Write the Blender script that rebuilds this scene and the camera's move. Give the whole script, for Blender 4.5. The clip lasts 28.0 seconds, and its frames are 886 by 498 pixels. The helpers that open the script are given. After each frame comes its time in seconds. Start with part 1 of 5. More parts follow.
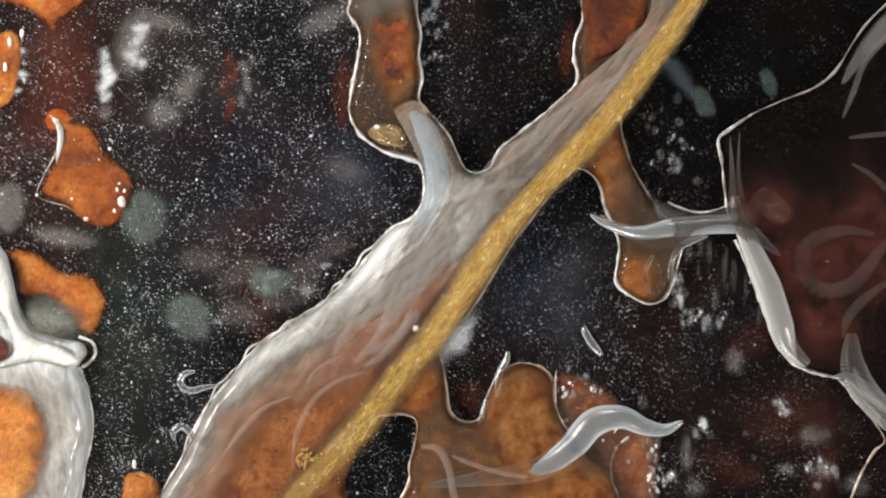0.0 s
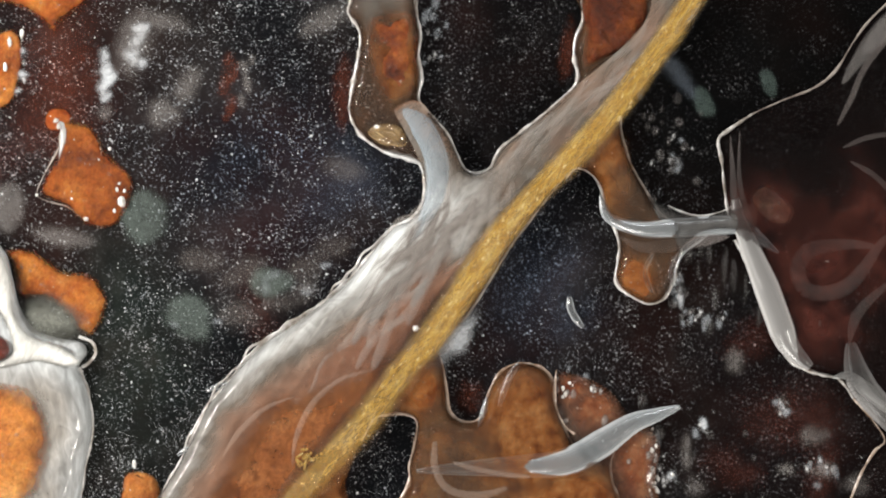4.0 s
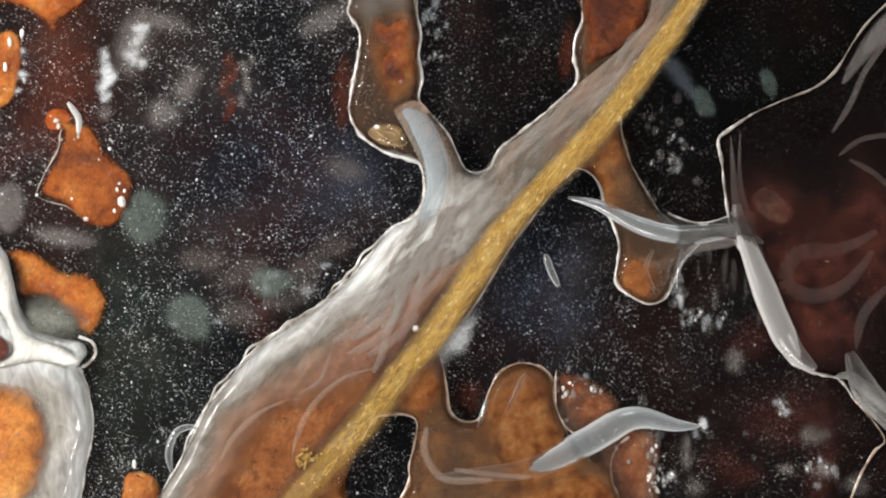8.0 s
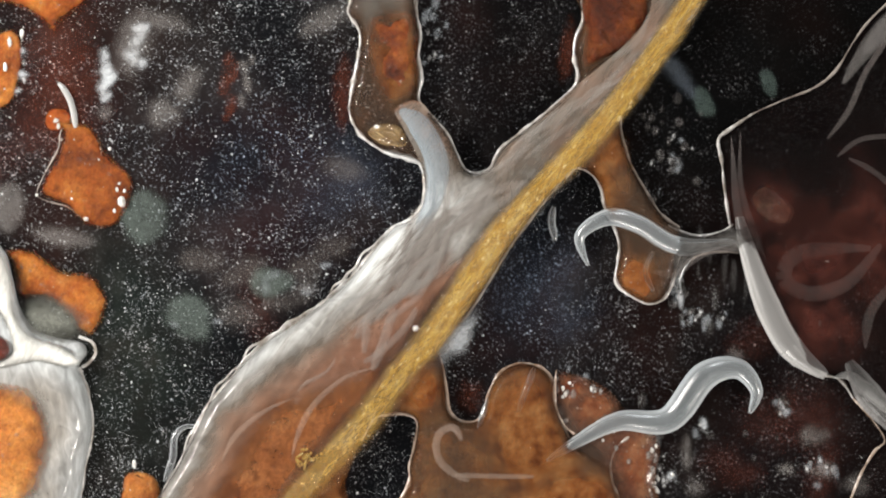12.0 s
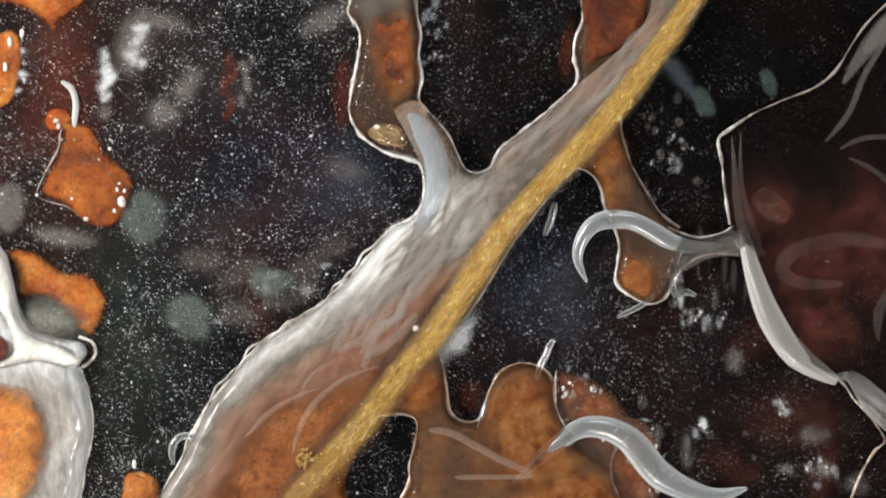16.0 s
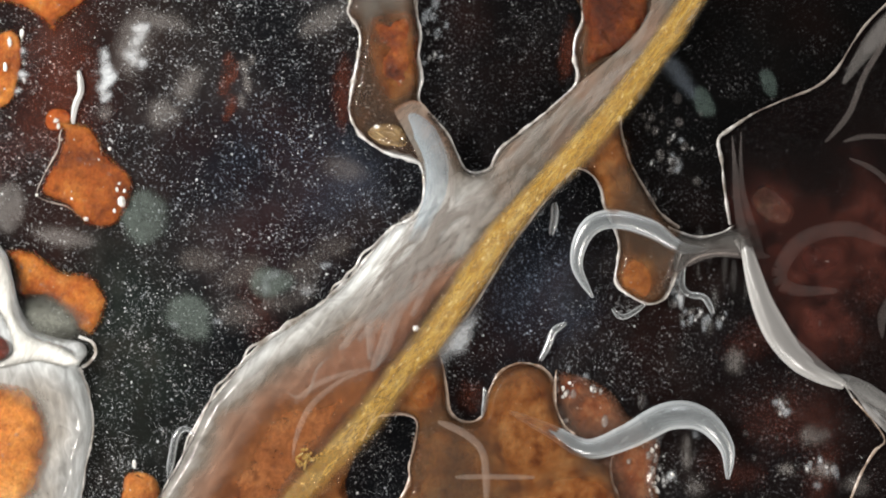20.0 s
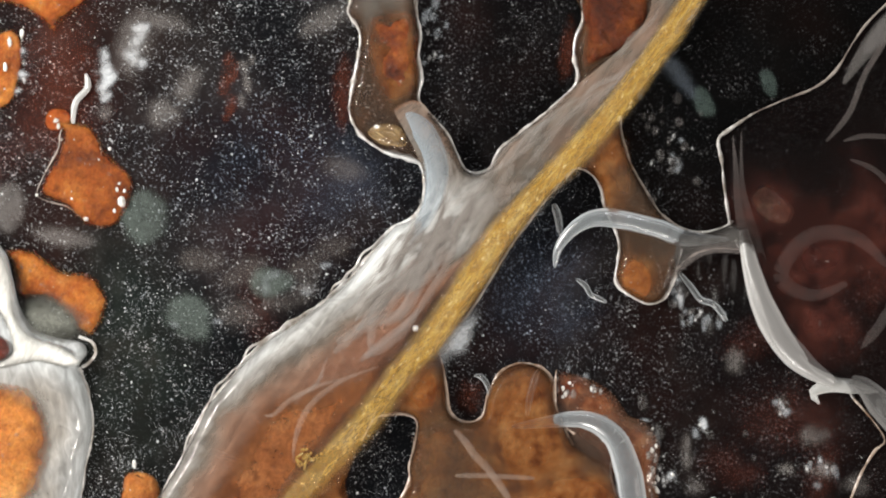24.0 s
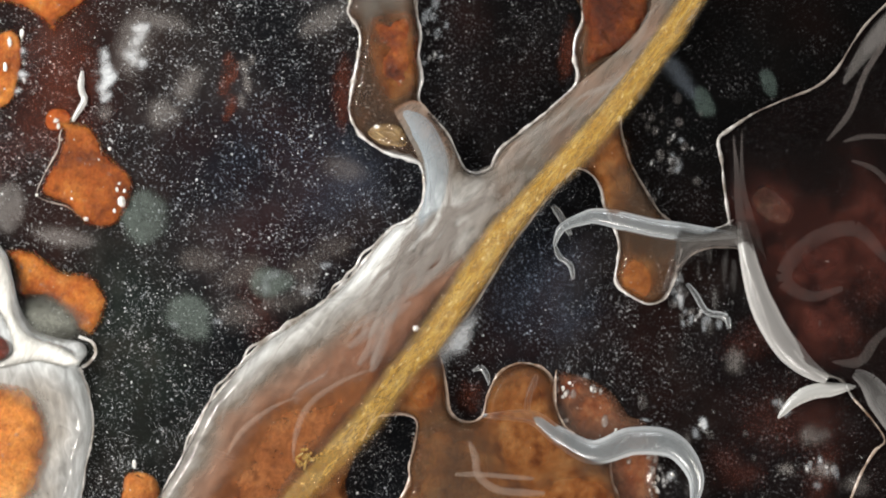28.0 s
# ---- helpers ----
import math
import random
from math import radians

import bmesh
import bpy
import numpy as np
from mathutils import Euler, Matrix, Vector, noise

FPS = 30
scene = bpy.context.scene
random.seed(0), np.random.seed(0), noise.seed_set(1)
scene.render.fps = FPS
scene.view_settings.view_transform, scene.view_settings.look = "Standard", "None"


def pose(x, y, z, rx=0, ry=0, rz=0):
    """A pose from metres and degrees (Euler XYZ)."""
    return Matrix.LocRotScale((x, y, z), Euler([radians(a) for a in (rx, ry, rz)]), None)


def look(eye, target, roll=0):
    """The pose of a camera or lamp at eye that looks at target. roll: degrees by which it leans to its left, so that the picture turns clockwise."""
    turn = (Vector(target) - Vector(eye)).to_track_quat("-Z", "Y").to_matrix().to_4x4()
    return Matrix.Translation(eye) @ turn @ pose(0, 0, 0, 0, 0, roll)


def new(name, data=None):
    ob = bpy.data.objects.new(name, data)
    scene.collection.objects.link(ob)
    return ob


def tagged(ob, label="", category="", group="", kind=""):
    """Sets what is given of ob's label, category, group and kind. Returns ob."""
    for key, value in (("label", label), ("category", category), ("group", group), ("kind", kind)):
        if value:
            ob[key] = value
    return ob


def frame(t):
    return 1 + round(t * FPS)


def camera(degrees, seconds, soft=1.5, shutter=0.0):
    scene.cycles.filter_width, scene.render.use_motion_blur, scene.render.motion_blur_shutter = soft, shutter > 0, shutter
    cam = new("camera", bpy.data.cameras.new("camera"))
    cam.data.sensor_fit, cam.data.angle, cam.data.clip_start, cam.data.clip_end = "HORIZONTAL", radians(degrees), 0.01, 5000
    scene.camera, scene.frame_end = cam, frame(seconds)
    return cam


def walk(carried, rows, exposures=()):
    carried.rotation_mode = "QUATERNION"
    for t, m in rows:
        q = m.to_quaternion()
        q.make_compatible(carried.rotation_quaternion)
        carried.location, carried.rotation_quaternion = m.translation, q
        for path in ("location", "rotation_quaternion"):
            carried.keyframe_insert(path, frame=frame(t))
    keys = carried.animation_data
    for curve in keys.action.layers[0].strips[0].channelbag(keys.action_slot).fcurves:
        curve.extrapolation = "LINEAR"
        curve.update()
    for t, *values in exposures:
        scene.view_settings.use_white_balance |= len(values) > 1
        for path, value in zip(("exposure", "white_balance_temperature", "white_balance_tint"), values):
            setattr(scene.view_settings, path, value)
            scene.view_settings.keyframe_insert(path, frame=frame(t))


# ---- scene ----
# One unit of the plan is two micrometres; plan x runs to the right, plan y runs towards the viewer.
U = 2e-6
CX, CY = 784.0, 441.0
FOV = 10.0
DIST = 784.0 / math.tan(radians(FOV / 2))

cam = camera(FOV, 28.0, soft=2.1)
walk(cam, [(0.0, pose(0, 0, DIST * U)), (28.0, pose(0, 0, DIST * U))], [(0.0, 0.0), (28.0, 0.0)])

# ---- light: a ring of low lamps round the specimen, the strongest on one side ----
world = bpy.data.worlds.new("world")
scene.world = world
world.use_nodes = True
world.node_tree.nodes["Background"].inputs[0].default_value = (1.0, 0.965, 0.91, 1)
world.node_tree.nodes["Background"].inputs[1].default_value = 0.34


def lamp(name, azimuth, elevation, d, power, size, tint):
    data = bpy.data.lights.new(name, "AREA")
    data.shape, data.size, data.energy, data.color = "DISK", size, power, tint
    a, e = radians(azimuth), radians(elevation)
    ob = new(name, data)
    ob.matrix_world = look((d * math.cos(e) * math.cos(a), d * math.cos(e) * math.sin(a), d * math.sin(e)), (0, 0, 0))
    return ob


lamp("key_lamp", 160, 36, 0.0072, 0.00066, 0.0021, (1.0, 0.97, 0.92))
lamp("side_lamp", -20, 34, 0.009, 0.00042, 0.0021, (1.0, 0.95, 0.88))
lamp("far_lamp", 82, 34, 0.009, 0.00014, 0.0021, (0.92, 0.96, 1.0))
lamp("near_lamp", -112, 34, 0.009, 0.00038, 0.0021, (1.0, 0.95, 0.9))


# ---- plan helpers ----
def world_pt(x, y, z=0.0):
    return Vector(((x - CX) * U, (CY - y) * U, z * U))


def spline(pts, closed=False, step=6.0):
    """A smooth line through the plan points, evenly stepped."""
    p = np.array(pts, float)
    n = len(p)
    out = []
    for i in range(n if closed else n - 1):
        if closed:
            a, b, c, d = p[(i - 1) % n], p[i], p[(i + 1) % n], p[(i + 2) % n]
        else:
            a, b, c, d = p[max(i - 1, 0)], p[i], p[i + 1], p[min(i + 2, n - 1)]
        k = max(2, int(np.linalg.norm(c - b) / step) + 1)
        u = np.linspace(0, 1, k, endpoint=False)[:, None]
        out.append(0.5 * (2 * b + (c - a) * u + (2 * a - 5 * b + 4 * c - d) * u ** 2 + (3 * b - a - 3 * c + d) * u ** 3))
    if not closed:
        out.append(p[-1:])
    return np.concatenate(out)


def along(line, count=None, spacing=None, s=None):
    """Points at even distances along a line."""
    seg = np.linalg.norm(np.diff(line[:, :2], axis=0), axis=1)
    run = np.concatenate([[0], np.cumsum(seg)])
    if s is None:
        s = np.linspace(0, run[-1], count or max(2, int(run[-1] / spacing) + 1))
    return np.stack([np.interp(s, run, line[:, k]) for k in range(line.shape[1])], 1)


def distance(q, line, closed=False):
    """Distance of the points q from a line."""
    a = line
    b = np.roll(line, -1, 0) if closed else line[1:]
    a = a if closed else line[:-1]
    ab = b - a
    den = np.maximum((ab ** 2).sum(1), 1e-9)
    out = np.empty(len(q))
    for k in range(0, len(q), 4000):
        w = q[k:k + 4000, None, :] - a[None]
        t = np.clip((w * ab[None]).sum(2) / den, 0, 1)
        out[k:k + 4000] = np.sqrt(((w - t[..., None] * ab[None]) ** 2).sum(2).min(1))
    return out


def inside(q, line):
    a, b = line, np.roll(line, -1, 0)
    hit = np.zeros(len(q), bool)
    for (x0, y0), (x1, y1) in zip(a, b):
        if y0 != y1:
            m = (y0 > q[:, 1]) != (y1 > q[:, 1])
            hit ^= m & (q[:, 0] < (x1 - x0) * (q[:, 1] - y0) / (y1 - y0) + x0)
    return hit


def smooth(x):
    x = np.clip(x, 0, 1)
    return x * x * (3 - 2 * x)


def fbm(q, scale, seed=0.0):
    return np.array([noise.fractal(Vector((x * scale, y * scale, seed)), 1.0, 2.0, 4) for x, y in q])


def mesh_of(name, verts, faces, material, smooth=True, soft=None):
    """A mesh from plan points (x, y, z)."""
    v = np.asarray(verts, float)
    v = np.stack([(v[:, 0]) * U, -v[:, 1] * U, v[:, 2] * U], 1)
    me = bpy.data.meshes.new(name)
    me.from_pydata(v.tolist(), [], [tuple(map(int, f)) for f in faces])
    if smooth:
        me.polygons.foreach_set("use_smooth", [True] * len(me.polygons))
    if soft is not None:
        me.attributes.new("soft", "FLOAT", "POINT").data.foreach_set("value", np.asarray(soft, np.float32))
    me.materials.append(material)
    me.update()
    return me


def thing(name, verts, faces, material, label, category, group="", kind="", soft=None, smooth=True):
    """A top-level mesh whose origin lies at its base."""
    v = np.asarray(verts, float)
    c = np.array([(v[:, 0].min() + v[:, 0].max()) / 2, (v[:, 1].min() + v[:, 1].max()) / 2, 0.0])
    ob = new(name, mesh_of(name, v - c, faces, material, smooth, soft))
    ob.location = world_pt(c[0], c[1])
    return tagged(ob, label, category, group, kind)


def part(name, verts, faces, material, parent, label="", soft=None, smooth=True):
    """A mesh under a thing, given in plan points."""
    base = np.array([parent.location.x / U + CX, CY - parent.location.y / U, parent.location.z / U])
    ob = new(name, mesh_of(name, np.asarray(verts, float) - base, faces, material, smooth, soft))
    ob.parent = parent
    return tagged(ob, label)


def group_at(name, x, y, label, category, group=""):
    ob = new(name)
    ob.empty_display_size = 20 * U
    ob.location = world_pt(x, y)
    return tagged(ob, label, category, group)


def mound(outline, height, shoulder, cell=5.0, rough=0.0, grain=0.03, seed=0.0, base=0.0, soft_w=0.0, soft_line=None, power=0.5, step=6.0, height_at=None, soft_at=None):
    """A domed body over a closed outline: points, faces and how deep each point lies inside the soft border."""
    line = spline(outline, True, step)
    lo, hi = line.min(0) - cell, line.max(0) + cell
    nx, ny = int((hi[0] - lo[0]) / cell) + 2, int((hi[1] - lo[1]) / cell) + 2
    gx, gy = np.meshgrid(lo[0] + np.arange(nx) * cell, lo[1] + np.arange(ny) * cell)
    q = np.stack([gx.ravel(), gy.ravel()], 1)
    ins = inside(q, line)
    quad = np.arange(nx * ny).reshape(ny, nx)
    f = np.stack([quad[:-1, :-1], quad[1:, :-1], quad[1:, 1:], quad[:-1, 1:]], -1).reshape(-1, 4)
    f = f[ins[f].sum(1) >= 1]
    used = np.unique(f)
    remap = np.full(nx * ny, -1)
    remap[used] = np.arange(len(used))
    q, ins, f = q[used], ins[used], remap[f]
    d = distance(q, line, True)
    out = ~ins
    # outer points slide onto the outline
    for k in np.nonzero(out)[0]:
        j = np.argmin(((line - q[k]) ** 2).sum(1))
        best = None
        for a, b in ((line[j - 1], line[j]), (line[j], line[(j + 1) % len(line)])):
            ab = b - a
            t = np.clip(np.dot(q[k] - a, ab) / max(np.dot(ab, ab), 1e-9), 0, 1)
            c = a + t * ab
            e = np.dot(c - q[k], c - q[k])
            if best is None or e < best[0]:
                best = (e, c)
        q[k] = best[1]
    d[out] = 0
    r = np.clip(d / shoulder, 0, 1)
    z = height_at(q) if height_at else height * (1 - (1 - r) ** 2) ** power
    if rough:
        z = z + rough * fbm(q, grain, seed) * np.clip(r * 1.5, 0, 1)
    soft = np.ones(len(q))
    if soft_w:
        far = distance(q, soft_line) if soft_line is not None else d
        soft = np.clip(far / soft_w, 0, 1)
    if soft_at:
        soft = soft_at(q)
    z = np.maximum(z, 0.0)
    return np.column_stack([q, z + base]), f, soft


def dome_height(outline, height, shoulder, base=0.0):
    """The height of such a body at any plan points."""
    line = spline(outline, True)

    def at(q):
        q = np.atleast_2d(np.asarray(q, float))
        r = np.clip(distance(q, line, True) / shoulder, 0, 1) * inside(q, line)
        return base + height * np.sqrt(1 - (1 - r) ** 2)
    return at


def tube(path, radius, sides=8, flat=1.0, half=False):
    """A tube along points (x, y, z); radius is a number or one for each point."""
    p = np.asarray(path, float)
    r = np.broadcast_to(np.asarray(radius, float), (len(p),))
    t = np.gradient(p, axis=0)
    t /= np.maximum(np.linalg.norm(t, axis=1), 1e-9)[:, None]
    n = np.stack([-t[:, 1], t[:, 0], 0 * t[:, 0]], 1)
    n /= np.maximum(np.linalg.norm(n, axis=1), 1e-9)[:, None]
    up = np.array([0, 0, 1.0])
    a = np.linspace(0, math.pi, sides + 1) if half else np.linspace(0, 2 * math.pi, sides, endpoint=False)
    k = len(a)
    v = p[:, None] + r[:, None, None] * (np.cos(a)[None, :, None] * n[:, None] + flat * np.sin(a)[None, :, None] * up)
    v = v.reshape(-1, 3)
    f = []
    for i in range(len(p) - 1):
        for j in range(k - 1 if half else k):
            j2 = (j + 1) % k
            f.append((i * k + j, i * k + j2, (i + 1) * k + j2, (i + 1) * k + j))
    if not half:
        f.append(tuple(range(k - 1, -1, -1)))
        f.append(tuple(range((len(p) - 1) * k, len(p) * k)))
    return v, f


def merge(pieces):
    vs, fs, n = [], [], 0
    for v, f in pieces:
        vs.append(np.asarray(v))
        fs.extend([tuple(int(i) + n for i in face) for face in f])
        n += len(v)
    return np.concatenate(vs), fs


# ---- materials ----
class Surface:
    """A node material whose textures are laid out in plan units."""

    def __init__(self, name, local=False):
        self.m = bpy.data.materials.new(name)
        self.m.use_nodes = True
        self.t = self.m.node_tree
        self.t.nodes.clear()
        self.out = self.t.nodes.new("ShaderNodeOutputMaterial")
        if local:
            src = self.t.nodes.new("ShaderNodeTexCoord").outputs["Object"]
        else:
            src = self.t.nodes.new("ShaderNodeNewGeometry").outputs["Position"]
        mp = self.t.nodes.new("ShaderNodeMapping")
        mp.inputs["Scale"].default_value = (1 / U, 1 / U, 1 / U)
        self.t.links.new(src, mp.inputs["Vector"])
        self.p = mp.outputs["Vector"]

    def put(self, socket, value):
        if isinstance(value, bpy.types.NodeSocket):
            self.t.links.new(value, socket)
        else:
            socket.default_value = value

    def noise(self, scale, detail=3.0, rough=0.55, stretch=None, turn=0.0, distortion=0.0):
        n = self.t.nodes.new("ShaderNodeTexNoise")
        v = self.p
        if stretch:
            rot = self.t.nodes.new("ShaderNodeVectorRotate")
            rot.rotation_type = "Z_AXIS"
            rot.inputs["Angle"].default_value = radians(turn)
            self.put(rot.inputs["Vector"], v)
            mp = self.t.nodes.new("ShaderNodeMapping")
            mp.inputs["Scale"].default_value = stretch
            self.put(mp.inputs["Vector"], rot.outputs["Vector"])
            v = mp.outputs["Vector"]
        self.put(n.inputs["Vector"], v)
        n.inputs["Scale"].default_value, n.inputs["Detail"].default_value, n.inputs["Roughness"].default_value = scale, detail, rough
        n.inputs["Distortion"].default_value = distortion
        return n.outputs["Fac"]

    def cells(self, scale, feature="F1"):
        n = self.t.nodes.new("ShaderNodeTexVoronoi")
        n.feature = feature
        self.put(n.inputs["Vector"], self.p)
        n.inputs["Scale"].default_value = scale
        return n.outputs["Distance"]

    def ramp(self, fac, *stops):
        n = self.t.nodes.new("ShaderNodeValToRGB")
        self.put(n.inputs["Fac"], fac)
        while len(n.color_ramp.elements) < len(stops):
            n.color_ramp.elements.new(0.5)
        for e, (pos, col) in zip(n.color_ramp.elements, stops):
            e.position = pos
            e.color = (*col, 1) if isinstance(col, tuple) else (col, col, col, 1)
        return n.outputs["Color"]

    def mix(self, fac, a, b, mode="MIX"):
        n = self.t.nodes.new("ShaderNodeMix")
        n.data_type, n.blend_type = "RGBA", mode
        for socket, value in ((n.inputs[0], fac), (n.inputs[6], a), (n.inputs[7], b)):
            self.put(socket, (*value, 1) if isinstance(value, tuple) else value)
        return n.outputs[2]

    def math(self, op, a, b=0.0):
        n = self.t.nodes.new("ShaderNodeMath")
        n.operation = op
        self.put(n.inputs[0], a)
        self.put(n.inputs[1], b)
        return n.outputs[0]

    def value_of(self, attribute):
        n = self.t.nodes.new("ShaderNodeAttribute")
        n.attribute_name = attribute
        return n.outputs["Fac"]

    def island(self):
        return self.t.nodes.new("ShaderNodeNewGeometry").outputs["Random Per Island"]

    def each(self):
        return self.t.nodes.new("ShaderNodeObjectInfo").outputs["Random"]

    def bump(self, height, depth, strength=1.0):
        n = self.t.nodes.new("ShaderNodeBump")
        n.inputs["Strength"].default_value, n.inputs["Distance"].default_value = strength, depth * U
        self.put(n.inputs["Height"], height)
        return n.outputs["Normal"]

    def wet_over(self, shader, normal=None, rough=0.08, ior=1.33, cover=None):
        """A thin layer of water over a shader: clear, with sharp reflections."""
        g = self.t.nodes.new("ShaderNodeBsdfGlossy")
        g.inputs["Roughness"].default_value = rough
        fr = self.t.nodes.new("ShaderNodeFresnel")
        fr.inputs["IOR"].default_value = ior
        if normal is not None:
            self.put(g.inputs["Normal"], normal)
            self.put(fr.inputs["Normal"], normal)
        fac = fr.outputs[0] if cover is None else self.math("MULTIPLY", fr.outputs[0], cover)
        x = self.t.nodes.new("ShaderNodeMixShader")
        self.t.links.new(fac, x.inputs[0])
        self.t.links.new(shader, x.inputs[1])
        self.t.links.new(g.outputs[0], x.inputs[2])
        return x.outputs[0]

    def done(self, color, rough=0.5, spec=0.5, alpha=1.0, normal=None, coat=0.0, gloss=0.0, gloss_rough=0.1, glow_depth=0.0, wet=0.0, wet_normal=None, wet_cover=None):
        b = self.t.nodes.new("ShaderNodeBsdfPrincipled")
        self.put(b.inputs["Base Color"], (*color, 1) if isinstance(color, tuple) else color)
        self.put(b.inputs["Roughness"], rough)
        b.inputs["Specular IOR Level"].default_value = spec
        b.inputs["Coat Weight"].default_value = coat
        b.inputs["Coat Roughness"].default_value = 0.08
        if glow_depth:
            b.inputs["Subsurface Weight"].default_value = 0.6
            b.inputs["Subsurface Radius"].default_value = (1.0, 0.4, 0.15)
            b.inputs["Subsurface Scale"].default_value = glow_depth * U
        if normal is not None:
            self.put(b.inputs["Normal"], normal)
        self.put(b.inputs["Alpha"], alpha)
        shader = b.outputs[0]
        if gloss:
            g = self.t.nodes.new("ShaderNodeBsdfGlossy")
            g.inputs["Roughness"].default_value = gloss_rough
            if normal is not None:
                self.put(g.inputs["Normal"], normal)
            x = self.t.nodes.new("ShaderNodeMixShader")
            x.inputs[0].default_value = gloss
            self.t.links.new(shader, x.inputs[1])
            self.t.links.new(g.outputs[0], x.inputs[2])
            shader = x.outputs[0]
        if wet:
            shader = self.wet_over(shader, wet_normal, wet, 1.36, wet_cover)
        self.t.links.new(shader, self.out.inputs[0])
        return self.m


def make_glass():
    s = Surface("dusty_dark_glass")
    axes = s.t.nodes.new("ShaderNodeSeparateXYZ")
    s.put(axes.inputs[0], s.p)

    def blob(x, y, rx, ry):
        """A soft round patch round a plan point."""
        a = s.math("MULTIPLY", s.math("SUBTRACT", axes.outputs[0], x - CX), 1 / rx)
        b = s.math("MULTIPLY", s.math("SUBTRACT", axes.outputs[1], CY - y), 1 / ry)
        d = s.math("ADD", s.math("MULTIPLY", a, a), s.math("MULTIPLY", b, b))
        return s.math("POWER", 2.718, s.math("MULTIPLY", d, -1.0))

    tint = s.ramp(s.noise(0.0035, 4), (0.36, (0.0032, 0.0036, 0.0050)), (0.52, (0.0065, 0.0042, 0.0044)), (0.70, (0.017, 0.0062, 0.0052)))
    for place, color in ((blob(490, 290, 230, 130), (0.0012, 0.0030, 0.0065)), (blob(930, 490, 110, 160), (0.0012, 0.0028, 0.0060)), (blob(235, 620, 110, 260), (0.0065, 0.0125, 0.0095)),
                         (blob(430, 440, 170, 80), (0.0085, 0.0022, 0.0025)), (blob(1370, 720, 190, 150), (0.0075, 0.0022, 0.0020)), (blob(130, 150, 120, 200), (0.0100, 0.0022, 0.0014)), (blob(300, 60, 130, 120), (0.0075, 0.0060, 0.0052))):
        tint = s.mix(s.math("MULTIPLY", place, s.ramp(s.noise(0.012, 5, 0.6), (0.3, 0.5), (0.7, 1.5))), tint, s.mix(1.0, tint, color, "ADD"))
    haze = s.ramp(s.noise(0.006, 6, 0.6), (0.50, (0.0, 0.0, 0.0)), (0.84, (0.018, 0.0155, 0.0145)))
    # Masks for less haze and dust towards the right and top right.
    top_right = s.math("MULTIPLY", s.ramp(s.math("MULTIPLY", axes.outputs[0], 1 / 400), (0.0, 0.0), (0.28, 1.0)), s.ramp(s.math("MULTIPLY", axes.outputs[1], 1 / 400), (0.05, 0.0), (0.5, 1.0)))
    far_side = s.ramp(s.math("MULTIPLY", axes.outputs[0], 1 / 600), (0.30, 1.0), (0.75, 0.42))
    keep = s.math("MULTIPLY", far_side, s.math("SUBTRACT", 1.0, s.math("MULTIPLY", top_right, 0.6)))
    haze = s.mix(1.0, haze, keep, "MULTIPLY")
    # The base tint darkens there too, in place of the light's falloff.
    tint = s.mix(1.0, tint, s.math("ADD", s.math("MULTIPLY", keep, 0.65), 0.05), "MULTIPLY")
    where = s.math("MULTIPLY", s.ramp(s.noise(0.009, 6, 0.65), (0.40, 0.14), (0.62, 1.35)), keep)
    clump = s.ramp(s.noise(0.045, 4, 0.6, None, 0.0, 0.8), (0.42, 0.15), (0.60, 1.0))
    grain = s.ramp(s.noise(0.21, 4, 0.75), (0.57, (0.0, 0.0, 0.0)), (0.74, (0.80, 0.82, 0.86)))
    dust = s.ramp(s.cells(0.12), (0.06, (0.64, 0.64, 0.64)), (0.26, (0.0, 0.0, 0.0)))
    few = s.ramp(s.noise(0.05, 3), (0.50, 0.0), (0.66, 1.0))
    dust = s.mix(1.0, s.mix(1.0, dust, few, "MULTIPLY"), s.mix(1.0, grain, clump, "MULTIPLY"), "ADD")
    dust = s.mix(s.math("MAXIMUM", blob(490, 290, 230, 150), blob(930, 490, 120, 160)), dust, s.mix(1.0, dust, (0.80, 0.95, 1.15), "MULTIPLY"))
    col = s.mix(1.0, tint, haze, "ADD")
    col = s.mix(1.0, col, s.mix(1.0, dust, where, "MULTIPLY"), "ADD")
    return s.done(col, 0.5, 0.05)


